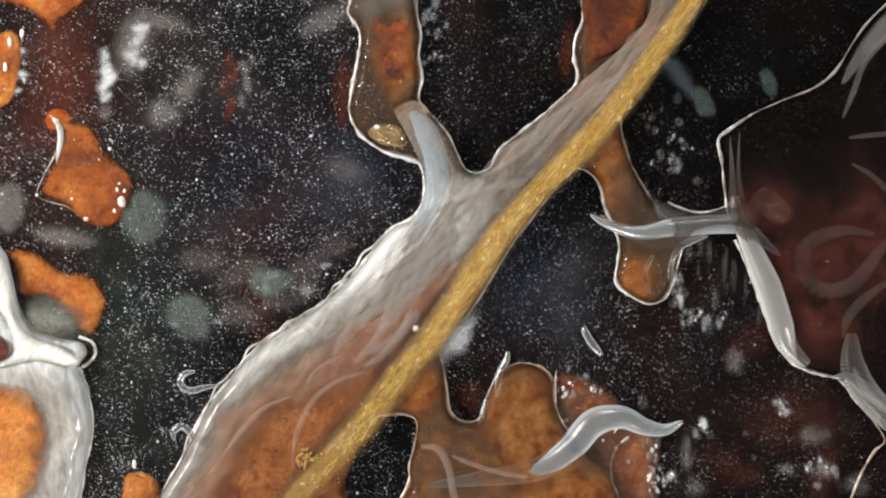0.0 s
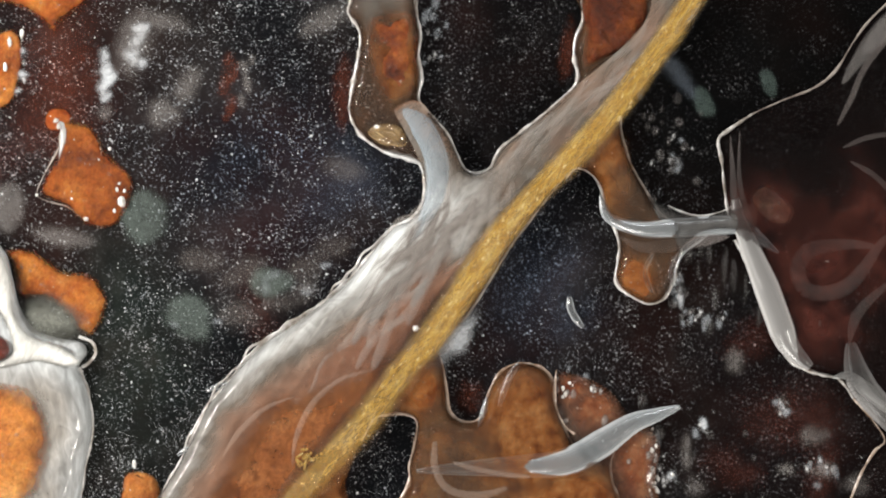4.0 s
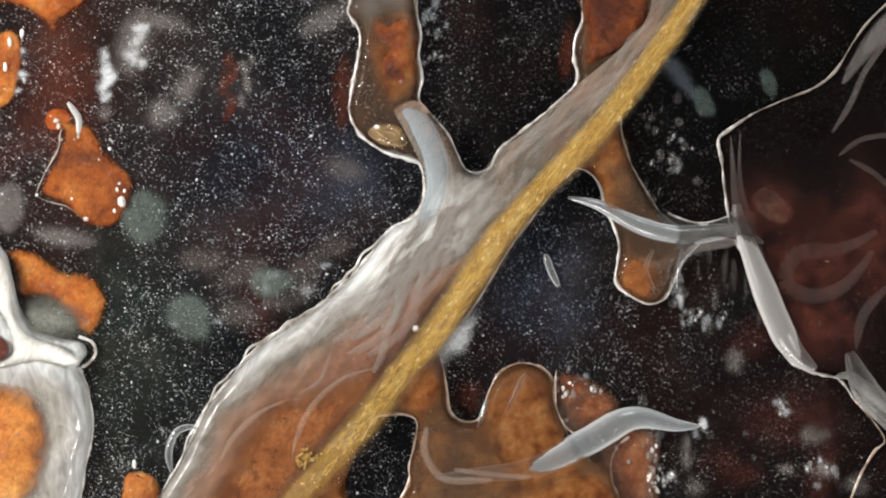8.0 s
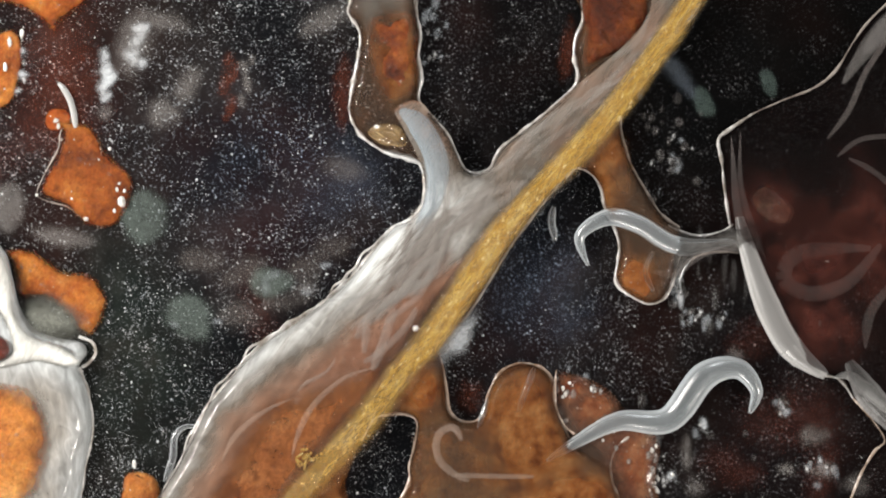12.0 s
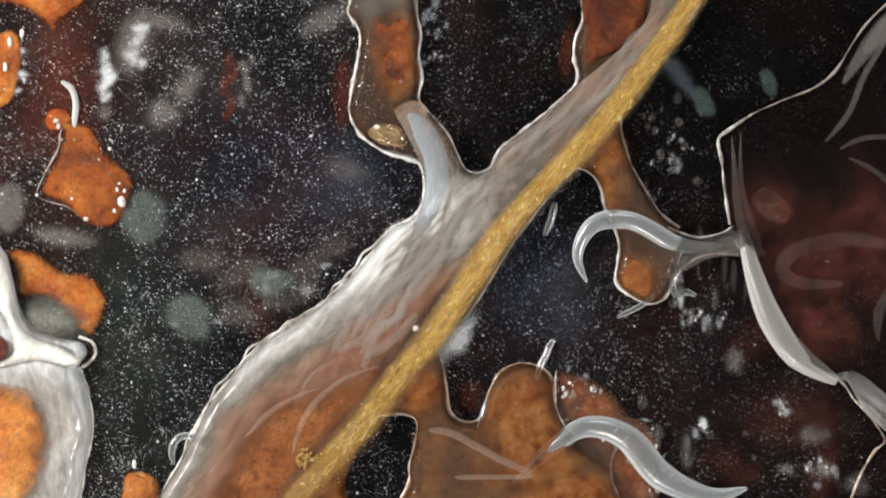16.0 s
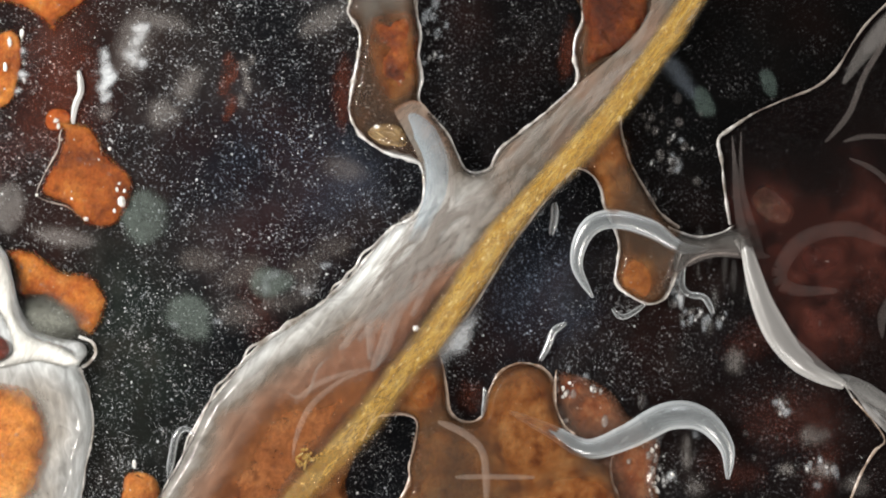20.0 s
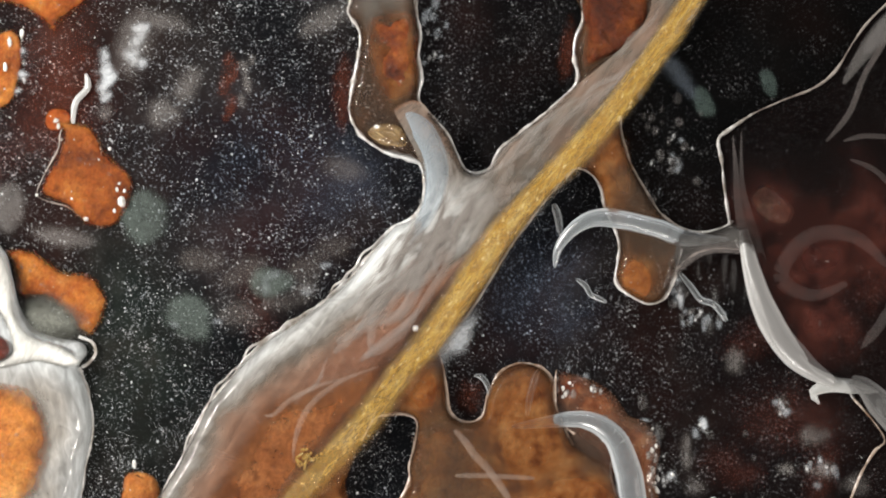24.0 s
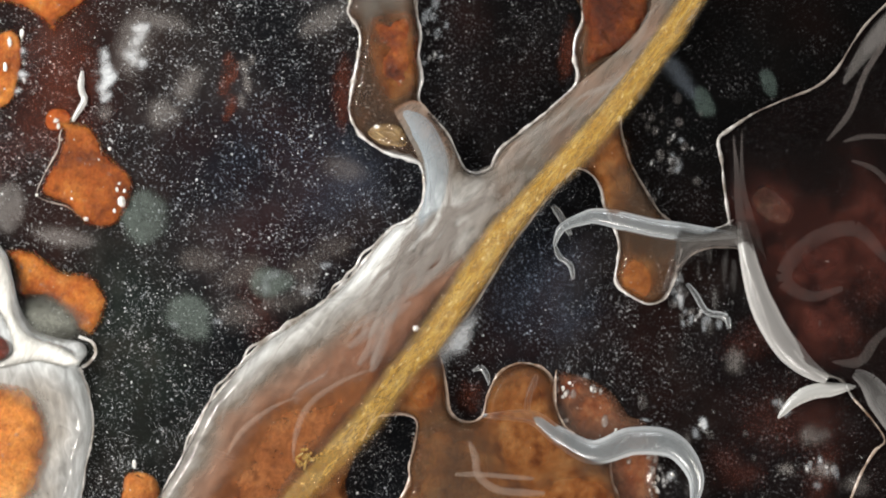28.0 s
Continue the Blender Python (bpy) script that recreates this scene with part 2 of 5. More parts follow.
def make_bran(name, dark, mid, light, fine=1.0, coat=0.3, span=(0.05, 0.7), glow=26, body=1.0):
    s = Surface(name)
    col = s.ramp(s.noise(0.016 * fine, 5, 0.6), (0.30, dark), (0.5, mid), (0.72, light))
    fibres = s.ramp(s.noise(0.13 * fine, 5, 0.7, (1.0, 0.6, 1.0), 20, 1.0), (0.34, (0.66, 0.55, 0.45)), (0.5, (0.98, 0.92, 0.84)), (0.68, (1.34, 1.32, 1.28)))
    col = s.mix(0.9, col, fibres, "MULTIPLY")
    spots = s.ramp(s.noise(0.045 * fine, 4, 0.6), (0.60, 0.0), (0.76, 0.7))
    col = s.mix(spots, col, tuple(c * 0.7 for c in dark))
    n = s.bump(s.noise(0.13, 5, 0.7), 9)
    edge = s.math("ADD", s.value_of("soft"), s.math("MULTIPLY", s.math("SUBTRACT", s.noise(0.035, 4), 0.5), 0.9))
    alpha = s.math("MULTIPLY", s.ramp(edge, (span[0], 0.0), (span[1], body)), s.ramp(s.value_of("soft"), (0.0, 0.0), (0.4, 1.0)))
    shine = s.bump(s.math("ADD", s.noise(0.024, 2, 0.5), s.math("MULTIPLY", s.noise(0.09, 2), 0.12)), 80)
    return s.done(col, 0.5, 0.2, alpha, n, glow_depth=glow, wet=0.10, wet_normal=shine, wet_cover=s.math("MULTIPLY", alpha, 0.4 + 1.6 * coat))


def make_milk(name, white, grey, thin, density, turn=38.0):
    """Slime: white where its soft value is high, greyer and then stained where it falls; fine streaks along its run."""
    s = Surface(name)
    streak = s.noise(0.040, 5, 0.6, (1.0, 0.16, 1.0), turn, 1.4)
    coil = s.ramp(s.noise(0.012, 1, 0.4, (1.0, 0.42, 1.0), turn, 1.3), (0.30, 0.0), (0.37, 0.9), (0.40, 0.1), (0.47, 0.75), (0.50, 1.0), (0.53, 0.1), (0.60, 0.8), (0.65, 0.0))
    depth = s.math("ADD", s.value_of("soft"), s.math("MULTIPLY", s.math("SUBTRACT", s.noise(0.014, 4), 0.5), 0.42))
    col = s.ramp(depth, (0.26, thin), (0.58, grey), (0.97, white))
    wisp = s.noise(0.022, 4, 0.55, (1.0, 0.35, 1.0), turn, 2.2)
    col = s.mix(0.8, col, s.ramp(streak, (0.30, (0.84, 0.84, 0.84)), (0.68, (1.13, 1.13, 1.13))), "MULTIPLY")
    col = s.mix(0.7, col, s.ramp(wisp, (0.35, (0.78, 0.76, 0.74)), (0.62, (1.2, 1.2, 1.2))), "MULTIPLY")
    col = s.mix(0.8, col, s.ramp(coil, (0.0, (0.86, 0.85, 0.84)), (1.0, (1.20, 1.19, 1.18))), "MULTIPLY")
    body = s.ramp(depth, (0.0, 0.0), (0.26, 0.36), (0.5, 0.72), (0.95, density))
    alpha = s.math("MULTIPLY", body, s.ramp(streak, (0.3, 0.8), (0.62, 1.0)))
    alpha = s.math("MULTIPLY", alpha, s.ramp(s.value_of("soft"), (0.0, 0.0), (0.25, 1.0)))
    n = s.bump(s.math("ADD", s.math("MULTIPLY", streak, 0.5), s.math("MULTIPLY", coil, 0.15)), 3, 0.5)
    return s.done(col, 0.5, 0.25, alpha, n, wet=0.12, wet_normal=n)


def make_film(name, clear, dark, mid, light, thin, thick, sheen=0.75):
    """Liquid that is stained by soaked bran where it is thick."""
    s = Surface(name)
    stain = s.math("ADD", s.value_of("soft"), s.math("MULTIPLY", s.math("SUBTRACT", s.noise(0.02, 5, 0.6), 0.5), 0.8))
    blotch = s.ramp(s.noise(0.022, 6, 0.65), (0.36, dark), (0.50, mid), (0.68, light))
    col = s.mix(s.ramp(stain, (0.25, 0.0), (0.75, 1.0)), clear, blotch)
    col = s.mix(0.7, col, s.ramp(s.noise(0.11, 5, 0.7), (0.3, (0.60, 0.60, 0.60)), (0.7, (1.40, 1.40, 1.40))), "MULTIPLY")
    alpha = s.math("MULTIPLY", s.ramp(stain, (0.1, thin), (0.8, thick)), s.ramp(s.value_of("soft"), (0.0, 0.05), (0.2, 1.0)))
    n = s.bump(s.noise(0.05, 4), 4, 0.5)
    return s.done(col, 0.45, 0.06, alpha, n, wet=0.07, wet_normal=s.bump(s.noise(0.03, 3), 5, 0.6), wet_cover=sheen)


def make_dew(name, color, body):
    """A clear bead of water: nearly see-through, with sharp bright reflections."""
    s = Surface(name)
    n = s.bump(s.noise(0.12, 3), 4, 0.6)
    return s.done(color, 0.4, 0.3, body, n, wet=0.2, wet_normal=n)


def make_worm(name, wall, core, gloss, rough=0.3, clear=0.0):
    """Paler body wall and painted edge light at the flanks, darker core along the back, wet gloss over both."""
    s = Surface(name, True)
    n = s.bump(s.noise(0.08, 3), 3, 0.6)
    b = s.t.nodes.new("ShaderNodeBsdfDiffuse")
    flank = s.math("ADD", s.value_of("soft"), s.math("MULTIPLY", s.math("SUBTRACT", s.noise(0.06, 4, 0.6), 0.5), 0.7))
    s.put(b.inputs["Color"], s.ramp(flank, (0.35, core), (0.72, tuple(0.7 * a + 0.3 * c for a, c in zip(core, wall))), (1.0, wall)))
    s.put(b.inputs["Normal"], n)
    g = s.t.nodes.new("ShaderNodeBsdfGlossy")
    g.inputs["Roughness"].default_value = rough
    s.put(g.inputs["Normal"], n)
    two = s.t.nodes.new("ShaderNodeMixShader")
    two.inputs[0].default_value = gloss
    s.t.links.new(b.outputs[0], two.inputs[1])
    s.t.links.new(g.outputs[0], two.inputs[2])
    last = two.outputs[0]
    if clear:
        see = s.t.nodes.new("ShaderNodeBsdfTransparent")
        three = s.t.nodes.new("ShaderNodeMixShader")
        s.put(three.inputs[0], s.ramp(flank, (0.2, min(0.9, clear * 1.35)), (0.95, clear * 0.55)))
        s.t.links.new(last, three.inputs[1])
        s.t.links.new(see.outputs[0], three.inputs[2])
        last = three.outputs[0]
    s.t.links.new(last, s.out.inputs[0])
    return s.m


def make_ghost(name, color, body, edge=0.0):
    """A soft-edged body seen through slime: densest along its back, fading out at the flanks."""
    s = Surface(name, True)
    side = s.value_of("soft")
    mottle = s.ramp(s.noise(0.05, 4, 0.6), (0.3, 0.75), (0.7, 1.15))
    alpha = s.math("MULTIPLY", s.ramp(side, (0.0, body * 0.8), (0.55, body), (0.80, body * (0.6 + edge)), (1.0, 0.0)), mottle)
    return s.done(color, 0.6, 0.1, alpha, s.bump(s.noise(0.06, 3), 2, 0.5))


def make_plain(name, a, b, scale, rough, spec=0.5, alpha=1.0, depth=2.0, gloss=0.0):
    s = Surface(name)
    n = s.noise(scale, 4)
    return s.done(s.ramp(n, (0.35, a), (0.65, b)), rough, spec, alpha, s.bump(n, depth), gloss=gloss)


def make_haze(name, color, density):
    s = Surface(name)
    wisp = s.noise(0.026, 6, 0.7)
    edge = s.math("ADD", s.value_of("soft"), s.math("MULTIPLY", s.math("SUBTRACT", wisp, 0.5), 1.9))
    body = s.ramp(edge, (0.08, 0.0), (1.15, density))
    grain = s.ramp(s.noise(0.13, 4, 0.7), (0.32, 0.52), (0.68, 1.0))
    return s.done(color, 0.7, 0.2, s.math("MULTIPLY", s.math("MULTIPLY", body, grain), s.ramp(s.value_of("soft"), (0.0, 0.0), (0.7, 1.0))))


def make_specks():
    s = Surface("dust_grain")
    return s.done(s.ramp(s.island(), (0.0, (0.09, 0.097, 0.105)), (0.5, (0.29, 0.31, 0.33)), (0.80, (0.74, 0.78, 0.80)), (1.0, 0.99)), 0.4, 0.5)


def make_fibre():
    s = Surface("golden_plant_fibre")
    streak = s.noise(0.13, 5, 0.7, (1.0, 0.22, 1.0), 37, 0.8)
    # Glints and sparks are painted into the fibre's colour as paler gold.
    glint = s.ramp(s.noise(0.05, 4, 0.6, (1.0, 0.35, 1.0), 37), (0.5, 0.0), (0.72, 0.7))
    col = s.ramp(streak, (0.30, (0.25, 0.122, 0.010)), (0.5, (0.38, 0.205, 0.017)), (0.70, (0.54, 0.345, 0.055)))
    col = s.mix(glint, col, (0.55, 0.38, 0.11))
    spark = s.ramp(s.noise(0.16, 3, 0.6, (1.0, 0.5, 1.0), 37), (0.60, 0.0), (0.70, 0.8))
    col = s.mix(spark, col, (0.80, 0.62, 0.28))
    edge = s.math("ADD", s.value_of("soft"), s.math("MULTIPLY", s.math("SUBTRACT", streak, 0.5), 0.5))
    return s.done(col, 0.4, 0.4, s.math("MULTIPLY", s.ramp(edge, (0.1, 0.0), (1.0, 0.80)), s.ramp(s.value_of("soft"), (0.0, 0.0), (0.6, 1.0))), s.bump(streak, 4), wet=0.12, wet_normal=s.bump(s.noise(0.10, 4, 0.6, (1.0, 0.4, 1.0), 37), 14), wet_cover=0.45)


GLASS = make_glass()
BRAN = make_bran("orange_bran", (0.17, 0.035, 0.005), (0.38, 0.11, 0.014), (0.55, 0.23, 0.045))
BRAN_WET = make_bran("soaked_bran", (0.15, 0.03, 0.005), (0.42, 0.13, 0.02), (0.60, 0.27, 0.06))
BRAN_OLIVE = make_bran("olive_brown_bran", (0.10, 0.030, 0.009), (0.25, 0.098, 0.028), (0.38, 0.19, 0.07))
BRAN_RUSSET = make_bran("russet_bran", (0.05, 0.007, 0.002), (0.20, 0.045, 0.007), (0.36, 0.12, 0.022), 1.5)
BRAN_PALE = make_bran("pale_orange_bran", (0.32, 0.10, 0.018), (0.56, 0.23, 0.055), (0.72, 0.38, 0.13), 0.8)
BRAN_DULL = make_bran("dull_orange_bran", (0.12, 0.025, 0.004), (0.30, 0.080, 0.010), (0.46, 0.17, 0.032), 1.0, 0.2)
BRAN_BROWN = make_bran("soaked_brown_bran", (0.08, 0.028, 0.008), (0.21, 0.092, 0.030), (0.33, 0.17, 0.065))
BRAN_RUST = make_bran("rust_red_bran", (0.045, 0.006, 0.001), (0.11, 0.022, 0.0025), (0.18, 0.048, 0.006), 1.0, 0.0)
BRAN_MURK = make_bran("murky_wet_crumbs", (0.05, 0.014, 0.008), (0.17, 0.055, 0.028), (0.36, 0.18, 0.11), 1.6, 0.5)
BRAN_VEIL = make_bran("veiled_brown_bran", (0.13, 0.034, 0.009), (0.29, 0.098, 0.028), (0.40, 0.165, 0.06), 0.9, 0.1, (0.05, 1.0), 0, 0.85)
BRAN_PINK = make_bran("pinkish_soaked_bran", (0.30, 0.13, 0.08), (0.42, 0.21, 0.14), (0.50, 0.29, 0.21), 0.8, 0.1, (0.05, 1.1), 0, 0.5)
BRAN_CRUMB = make_bran("red_orange_bran", (0.16, 0.020, 0.003), (0.30, 0.055, 0.006), (0.42, 0.12, 0.015), 1.0, 0.3)
BRAN_RED = make_bran("deep_red_bran", (0.03, 0.005, 0.004), (0.08, 0.014, 0.009), (0.14, 0.03, 0.02), 1.0, 0.1)
HUSK = make_bran("pale_husk", (0.05, 0.03, 0.02), (0.13, 0.085, 0.06), (0.3, 0.22, 0.18), 1.8, 0.2)
MILK = make_milk("milky_slime", (0.70, 0.73, 0.73), (0.172, 0.146, 0.121), (0.42, 0.22, 0.14), 0.92, 38)
MILK_COLD = make_milk("bluish_slime", (0.58, 0.61, 0.62), (0.41, 0.405, 0.39), (0.42, 0.37, 0.31), 0.92, -12)
MILK_WHITE = make_milk("white_slime", (0.74, 0.735, 0.70), (0.58, 0.58, 0.55), (0.5, 0.49, 0.45), 0.84, 20)
FILM = make_film("brown_liquid", (0.115, 0.068, 0.042), (0.09, 0.022, 0.006), (0.24, 0.085, 0.023), (0.35, 0.165, 0.058), 0.28, 0.58)
FILM_GREY = make_film("grey_liquid", (0.11, 0.105, 0.10), (0.05, 0.04, 0.035), (0.13, 0.12, 0.11), (0.18, 0.17, 0.16), 0.34, 0.55)
FILM_DARK = make_film("dark_red_liquid", (0.009, 0.0042, 0.0038), (0.022, 0.007, 0.006), (0.055, 0.016, 0.012), (0.095, 0.028, 0.020), 0.36, 0.58, 0.16)
FILM_THIN = make_film("thin_murky_liquid", (0.17, 0.105, 0.075), (0.12, 0.028, 0.012), (0.26, 0.085, 0.035), (0.42, 0.20, 0.10), 0.24, 0.50)
# Light caught in the meniscus is painted in as opaque pale colour.
RIM = make_plain("pale_edge_glare", (0.30, 0.26, 0.22), (0.86, 0.84, 0.82), 0.035, 0.18, 0.6, 1.0, 2.0, 0.10)
RIM_WHITE = make_plain("white_edge_glare", (0.60, 0.60, 0.59), (0.92, 0.92, 0.91), 0.035, 0.18, 0.6, 1.0, 2.0, 0.12)
RIM_WARM = make_plain("warm_edge_glare", (0.22, 0.13, 0.08), (0.72, 0.58, 0.48), 0.035, 0.2, 0.6, 1.0, 2.0, 0.08)
RIM_DIM = make_plain("dull_edge_glare", (0.20, 0.16, 0.14), (0.40, 0.35, 0.31), 0.03, 0.25, 0.5)
FIBRE = make_fibre()
FIBRIL = make_plain("golden_fibril", (0.34, 0.19, 0.03), (0.60, 0.42, 0.13), 0.06, 0.35, 0.5, 0.5)
# First tone: body wall with its edge light painted in; second: darker core.
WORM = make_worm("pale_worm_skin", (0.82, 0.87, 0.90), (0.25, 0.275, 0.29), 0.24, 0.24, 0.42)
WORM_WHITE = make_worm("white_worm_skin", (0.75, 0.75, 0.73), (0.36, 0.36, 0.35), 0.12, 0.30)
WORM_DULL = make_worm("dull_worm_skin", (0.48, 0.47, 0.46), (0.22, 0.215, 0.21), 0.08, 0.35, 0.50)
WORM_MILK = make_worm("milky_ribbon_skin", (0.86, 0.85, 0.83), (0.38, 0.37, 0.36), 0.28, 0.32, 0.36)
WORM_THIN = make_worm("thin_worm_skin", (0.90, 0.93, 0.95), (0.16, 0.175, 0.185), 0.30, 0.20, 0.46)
COIL = make_ghost("slime_worm_skin", (0.44, 0.395, 0.36), 0.20)
GHOST = make_ghost("ghostly_worm_skin", (0.34, 0.30, 0.285), 0.20, 0.3)
GHOST_PALE = make_ghost("pale_ghostly_skin", (0.50, 0.47, 0.45), 0.15, 0.2)
GHOST_PINK = make_ghost("pinkish_ghostly_skin", (0.50, 0.38, 0.31), 0.22, 0.4)
GHOST_BLUE = make_ghost("bluish_ghostly_skin", (0.40, 0.48, 0.54), 0.42, 0.4)
CLEAR = (COIL, GHOST_PINK, GHOST_BLUE, GHOST_PALE, GHOST, WORM, WORM_MILK, WORM_DULL, WORM_THIN)
DROP = make_dew("clear_droplet", (0.12, 0.11, 0.105), 0.18)
DEW = make_dew("clear_dew", (0.55, 0.53, 0.50), 0.20)
# Opaque white that stands in for wet highlights.
GLINT = make_plain("painted_glint", (0.5, 0.48, 0.44), (0.95, 0.95, 0.92), 0.1, 0.15, 0.6, 1.0, 3.0, 0.15)
AMBER = make_plain("amber_bubble", (0.25, 0.14, 0.05), (0.60, 0.42, 0.20), 0.05, 0.15, 0.6, 0.5, 3.0, 0.06)
HAZE_GREEN = make_haze("greenish_soft_drop", (0.13, 0.16, 0.143), 0.55)
HAZE_GREY = make_haze("grey_smear", (0.40, 0.37, 0.35), 0.27)
# Colours white smears and also painted highlights on the glass.
HAZE_WHITE = make_haze("white_smear_and_glint", (0.70, 0.73, 0.76), 0.75)
HAZE_RED = make_haze("reddish_tint", (0.16, 0.036, 0.015), 0.36)
HAZE_BLUE = make_haze("bluish_cast", (0.040, 0.050, 0.075), 0.32)
HAZE_WINE = make_haze("wine_red_tint", (0.085, 0.022, 0.014), 0.30)
HAZE_MURKY = make_haze("murky_wet_patch", (0.20, 0.205, 0.175), 0.85)
# Colours pale spots and small painted glints.
HAZE_PALE = make_haze("pale_spot_and_glint", (0.62, 0.67, 0.72), 0.36)
WISP = make_haze("grey_slime_wisp", (0.36, 0.35, 0.31), 0.20)
# Small soft-edged glints, put in as white colour.
GLINT_PATCH = make_haze("painted_white_glint", (0.80, 0.80, 0.80), 0.62)
HAZE_IRIS = make_haze("dull_green_drop", (0.075, 0.105, 0.095), 0.5)
HAZE_SLATE = make_haze("slate_blue_smear", (0.16, 0.19, 0.23), 0.42)
HAZE_DIM = make_haze("dim_grey_smear", (0.20, 0.175, 0.16), 0.26)
HAZE_FAINT = make_haze("faint_wet_streak", (0.30, 0.29, 0.28), 0.2)
SPECK = make_specks()

# ---- the glass plate ----
plate = bmesh.new()
bmesh.ops.create_cube(plate, size=1.0)
bmesh.ops.scale(plate, vec=(0.03, 0.03, 0.001), verts=plate.verts)
bmesh.ops.translate(plate, vec=(0, 0, -0.0005), verts=plate.verts)
bmesh.ops.bevel(plate, geom=plate.edges[:], offset=0.0001, segments=2, affect="EDGES")
me = bpy.data.meshes.new("ground")
plate.to_mesh(me)
plate.free()
me.materials.append(GLASS)
ground = tagged(new("ground", me), "dark dusty glass plate under the specimen", "ground", "", "structure")

# ---- edges of the liquid, each a short run of plan points ----
LEFT_EDGE = [(618, -40), (621, 0), (616, 22), (634, 50), (638, 75), (630, 125), (622, 165), (619, 200), (638, 238), (680, 268), (735, 284),
             (748, 302), (752, 335), (745, 368), (725, 390), (700, 400), (680, 420), (650, 457), (617, 497), (600, 514), (560, 545), (515, 578),
             (468, 608), (420, 656), (390, 692), (370, 716), (345, 765), (320, 815), (290, 866), (265, 925)]
NOTCH_EDGE = [(735, -40), (737, 20), (744, 60), (740, 100), (745, 140), (741, 178), (765, 205), (793, 240), (808, 270), (822, 299), (845, 308),
              (868, 297), (884, 266), (920, 236), (970, 196), (1012, 158), (1023, 135), (1016, 100), (1019, 68), (1032, 30), (1026, -40)]
FIBRE_RIGHT = [(775, 622), (800, 595), (840, 540), (888, 462), (912, 425), (950, 375), (1000, 312), (1022, 298), (1048, 310), (1064, 335),
               (1070, 365), (1088, 405), (1096, 440), (1090, 498), (1120, 526), (1150, 538), (1175, 528), (1190, 500), (1198, 470), (1206, 440)]
CELL_EDGE = [(1202, 404), (1182, 390), (1163, 370), (1142, 336), (1116, 290), (1100, 240), (1098, 206), (1130, 168), (1180, 95),
             (1225, 20), (1255, -40)]
SMALL_CELL = [(590, 925), (612, 850), (640, 780), (662, 742), (690, 733), (722, 734), (738, 748), (734, 785), (724, 825), (724, 855), (700, 900), (690, 925)]
LOW_EDGE = [(775, 622), (784, 650), (790, 690), (796, 728), (822, 747), (852, 738), (862, 702), (878, 668), (902, 648), (932, 643), (964, 655),
            (980, 680), (984, 718), (996, 752), (1014, 788), (1048, 808), (1078, 828), (1092, 866), (1096, 925)]
BIG_EDGE = [(1302, 424), (1317, 460), (1337, 510), (1354, 560), (1374, 608), (1408, 646), (1450, 662), (1486, 672), (1510, 705), (1545, 745),
            (1566, 780), (1548, 798), (1524, 838), (1505, 885), (1490, 925)]
TOP_EDGE = [(1292, 398), (1286, 362), (1281, 325), (1277, 285), (1271, 248), (1290, 230), (1330, 203), (1385, 178), (1440, 156), (1478, 126), (1510, 75), (1540, 35), (1590, -10), (1640, -40)]

# ---- the liquid films; the glare on their edges is painted in ----
centre_outline = (LEFT_EDGE + SMALL_CELL + LOW_EDGE[::-1] + FIBRE_RIGHT + CELL_EDGE + NOTCH_EDGE[::-1])
FILM_H = 46.0


def stain_map(spots, low):
    def at(q):
        out = np.full(len(q), low)
        for x, y, rx, ry in spots:
            out = np.maximum(out, low + (0.9 - low) * np.exp(-((q[:, 0] - x) / rx) ** 2 - ((q[:, 1] - y) / ry) ** 2))
        return out * (0.80 + 0.20 * smooth(distance(q, thin_end) / 46))
    return at


thin_end = spline([(992, 745), (1014, 788), (1048, 808), (1078, 828), (1092, 866), (1096, 925)])
v, f, s = mound(centre_outline, FILM_H, 16, 4.0, 1.5, 0.02, 3.0, soft_at=stain_map(
    ((702, 110, 38, 55), (650, 630, 130, 80), (770, 470, 70, 90), (1085, 20, 40, 40), (1070, 265, 34, 50), (930, 740, 85, 110), (560, 800, 170, 130), (1040, 885, 70, 60), (740, 690, 50, 60), (1125, 495, 34, 40), (960, 790, 110, 110), (1000, 885, 120, 60), (1060, 320, 34, 60)), 0.24))
liquid = thing("liquid_film", v, f, FILM, "brown translucent liquid film spread over dark glass", "liquid", soft=s)
right_outline = BIG_EDGE + [(1700, 925), (1700, -40)] + TOP_EDGE[::-1]
v, f, s = mound(right_outline, FILM_H, 16, 4.0, 1.5, 0.02, 9.0, soft_at=stain_map(((1450, 460, 110, 100), (1450, 575, 80, 70), (1360, 370, 70, 60), (1540, 420, 80, 120)), 0.10))
liquid_dark = thing("liquid_film", v, f, FILM_DARK, "dark red-brown liquid film with worms inside", "liquid", soft=s)


# A bead along an edge; its pale colour stands in for glare.
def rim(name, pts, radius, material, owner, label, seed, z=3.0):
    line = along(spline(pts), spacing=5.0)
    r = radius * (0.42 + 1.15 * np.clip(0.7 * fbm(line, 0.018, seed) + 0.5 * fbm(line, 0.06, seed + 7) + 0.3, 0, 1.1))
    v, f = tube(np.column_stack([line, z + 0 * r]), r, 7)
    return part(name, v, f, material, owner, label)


rim("edge_glare", LEFT_EDGE[:16], 4.0, RIM, liquid, "liquid edge with its glare painted pale", 1.0)
rim("edge_glare", LEFT_EDGE[9:17], 5.6, RIM_WHITE, liquid, "thick liquid edge with its glare painted white", 1.5)
rim("edge_glare", NOTCH_EDGE, 3.6, RIM, liquid, "liquid edge with its glare painted pale", 3.0)
rim("edge_glare", FIBRE_RIGHT[6:], 3.4, RIM, liquid, "liquid edge with its glare painted pale", 4.0)
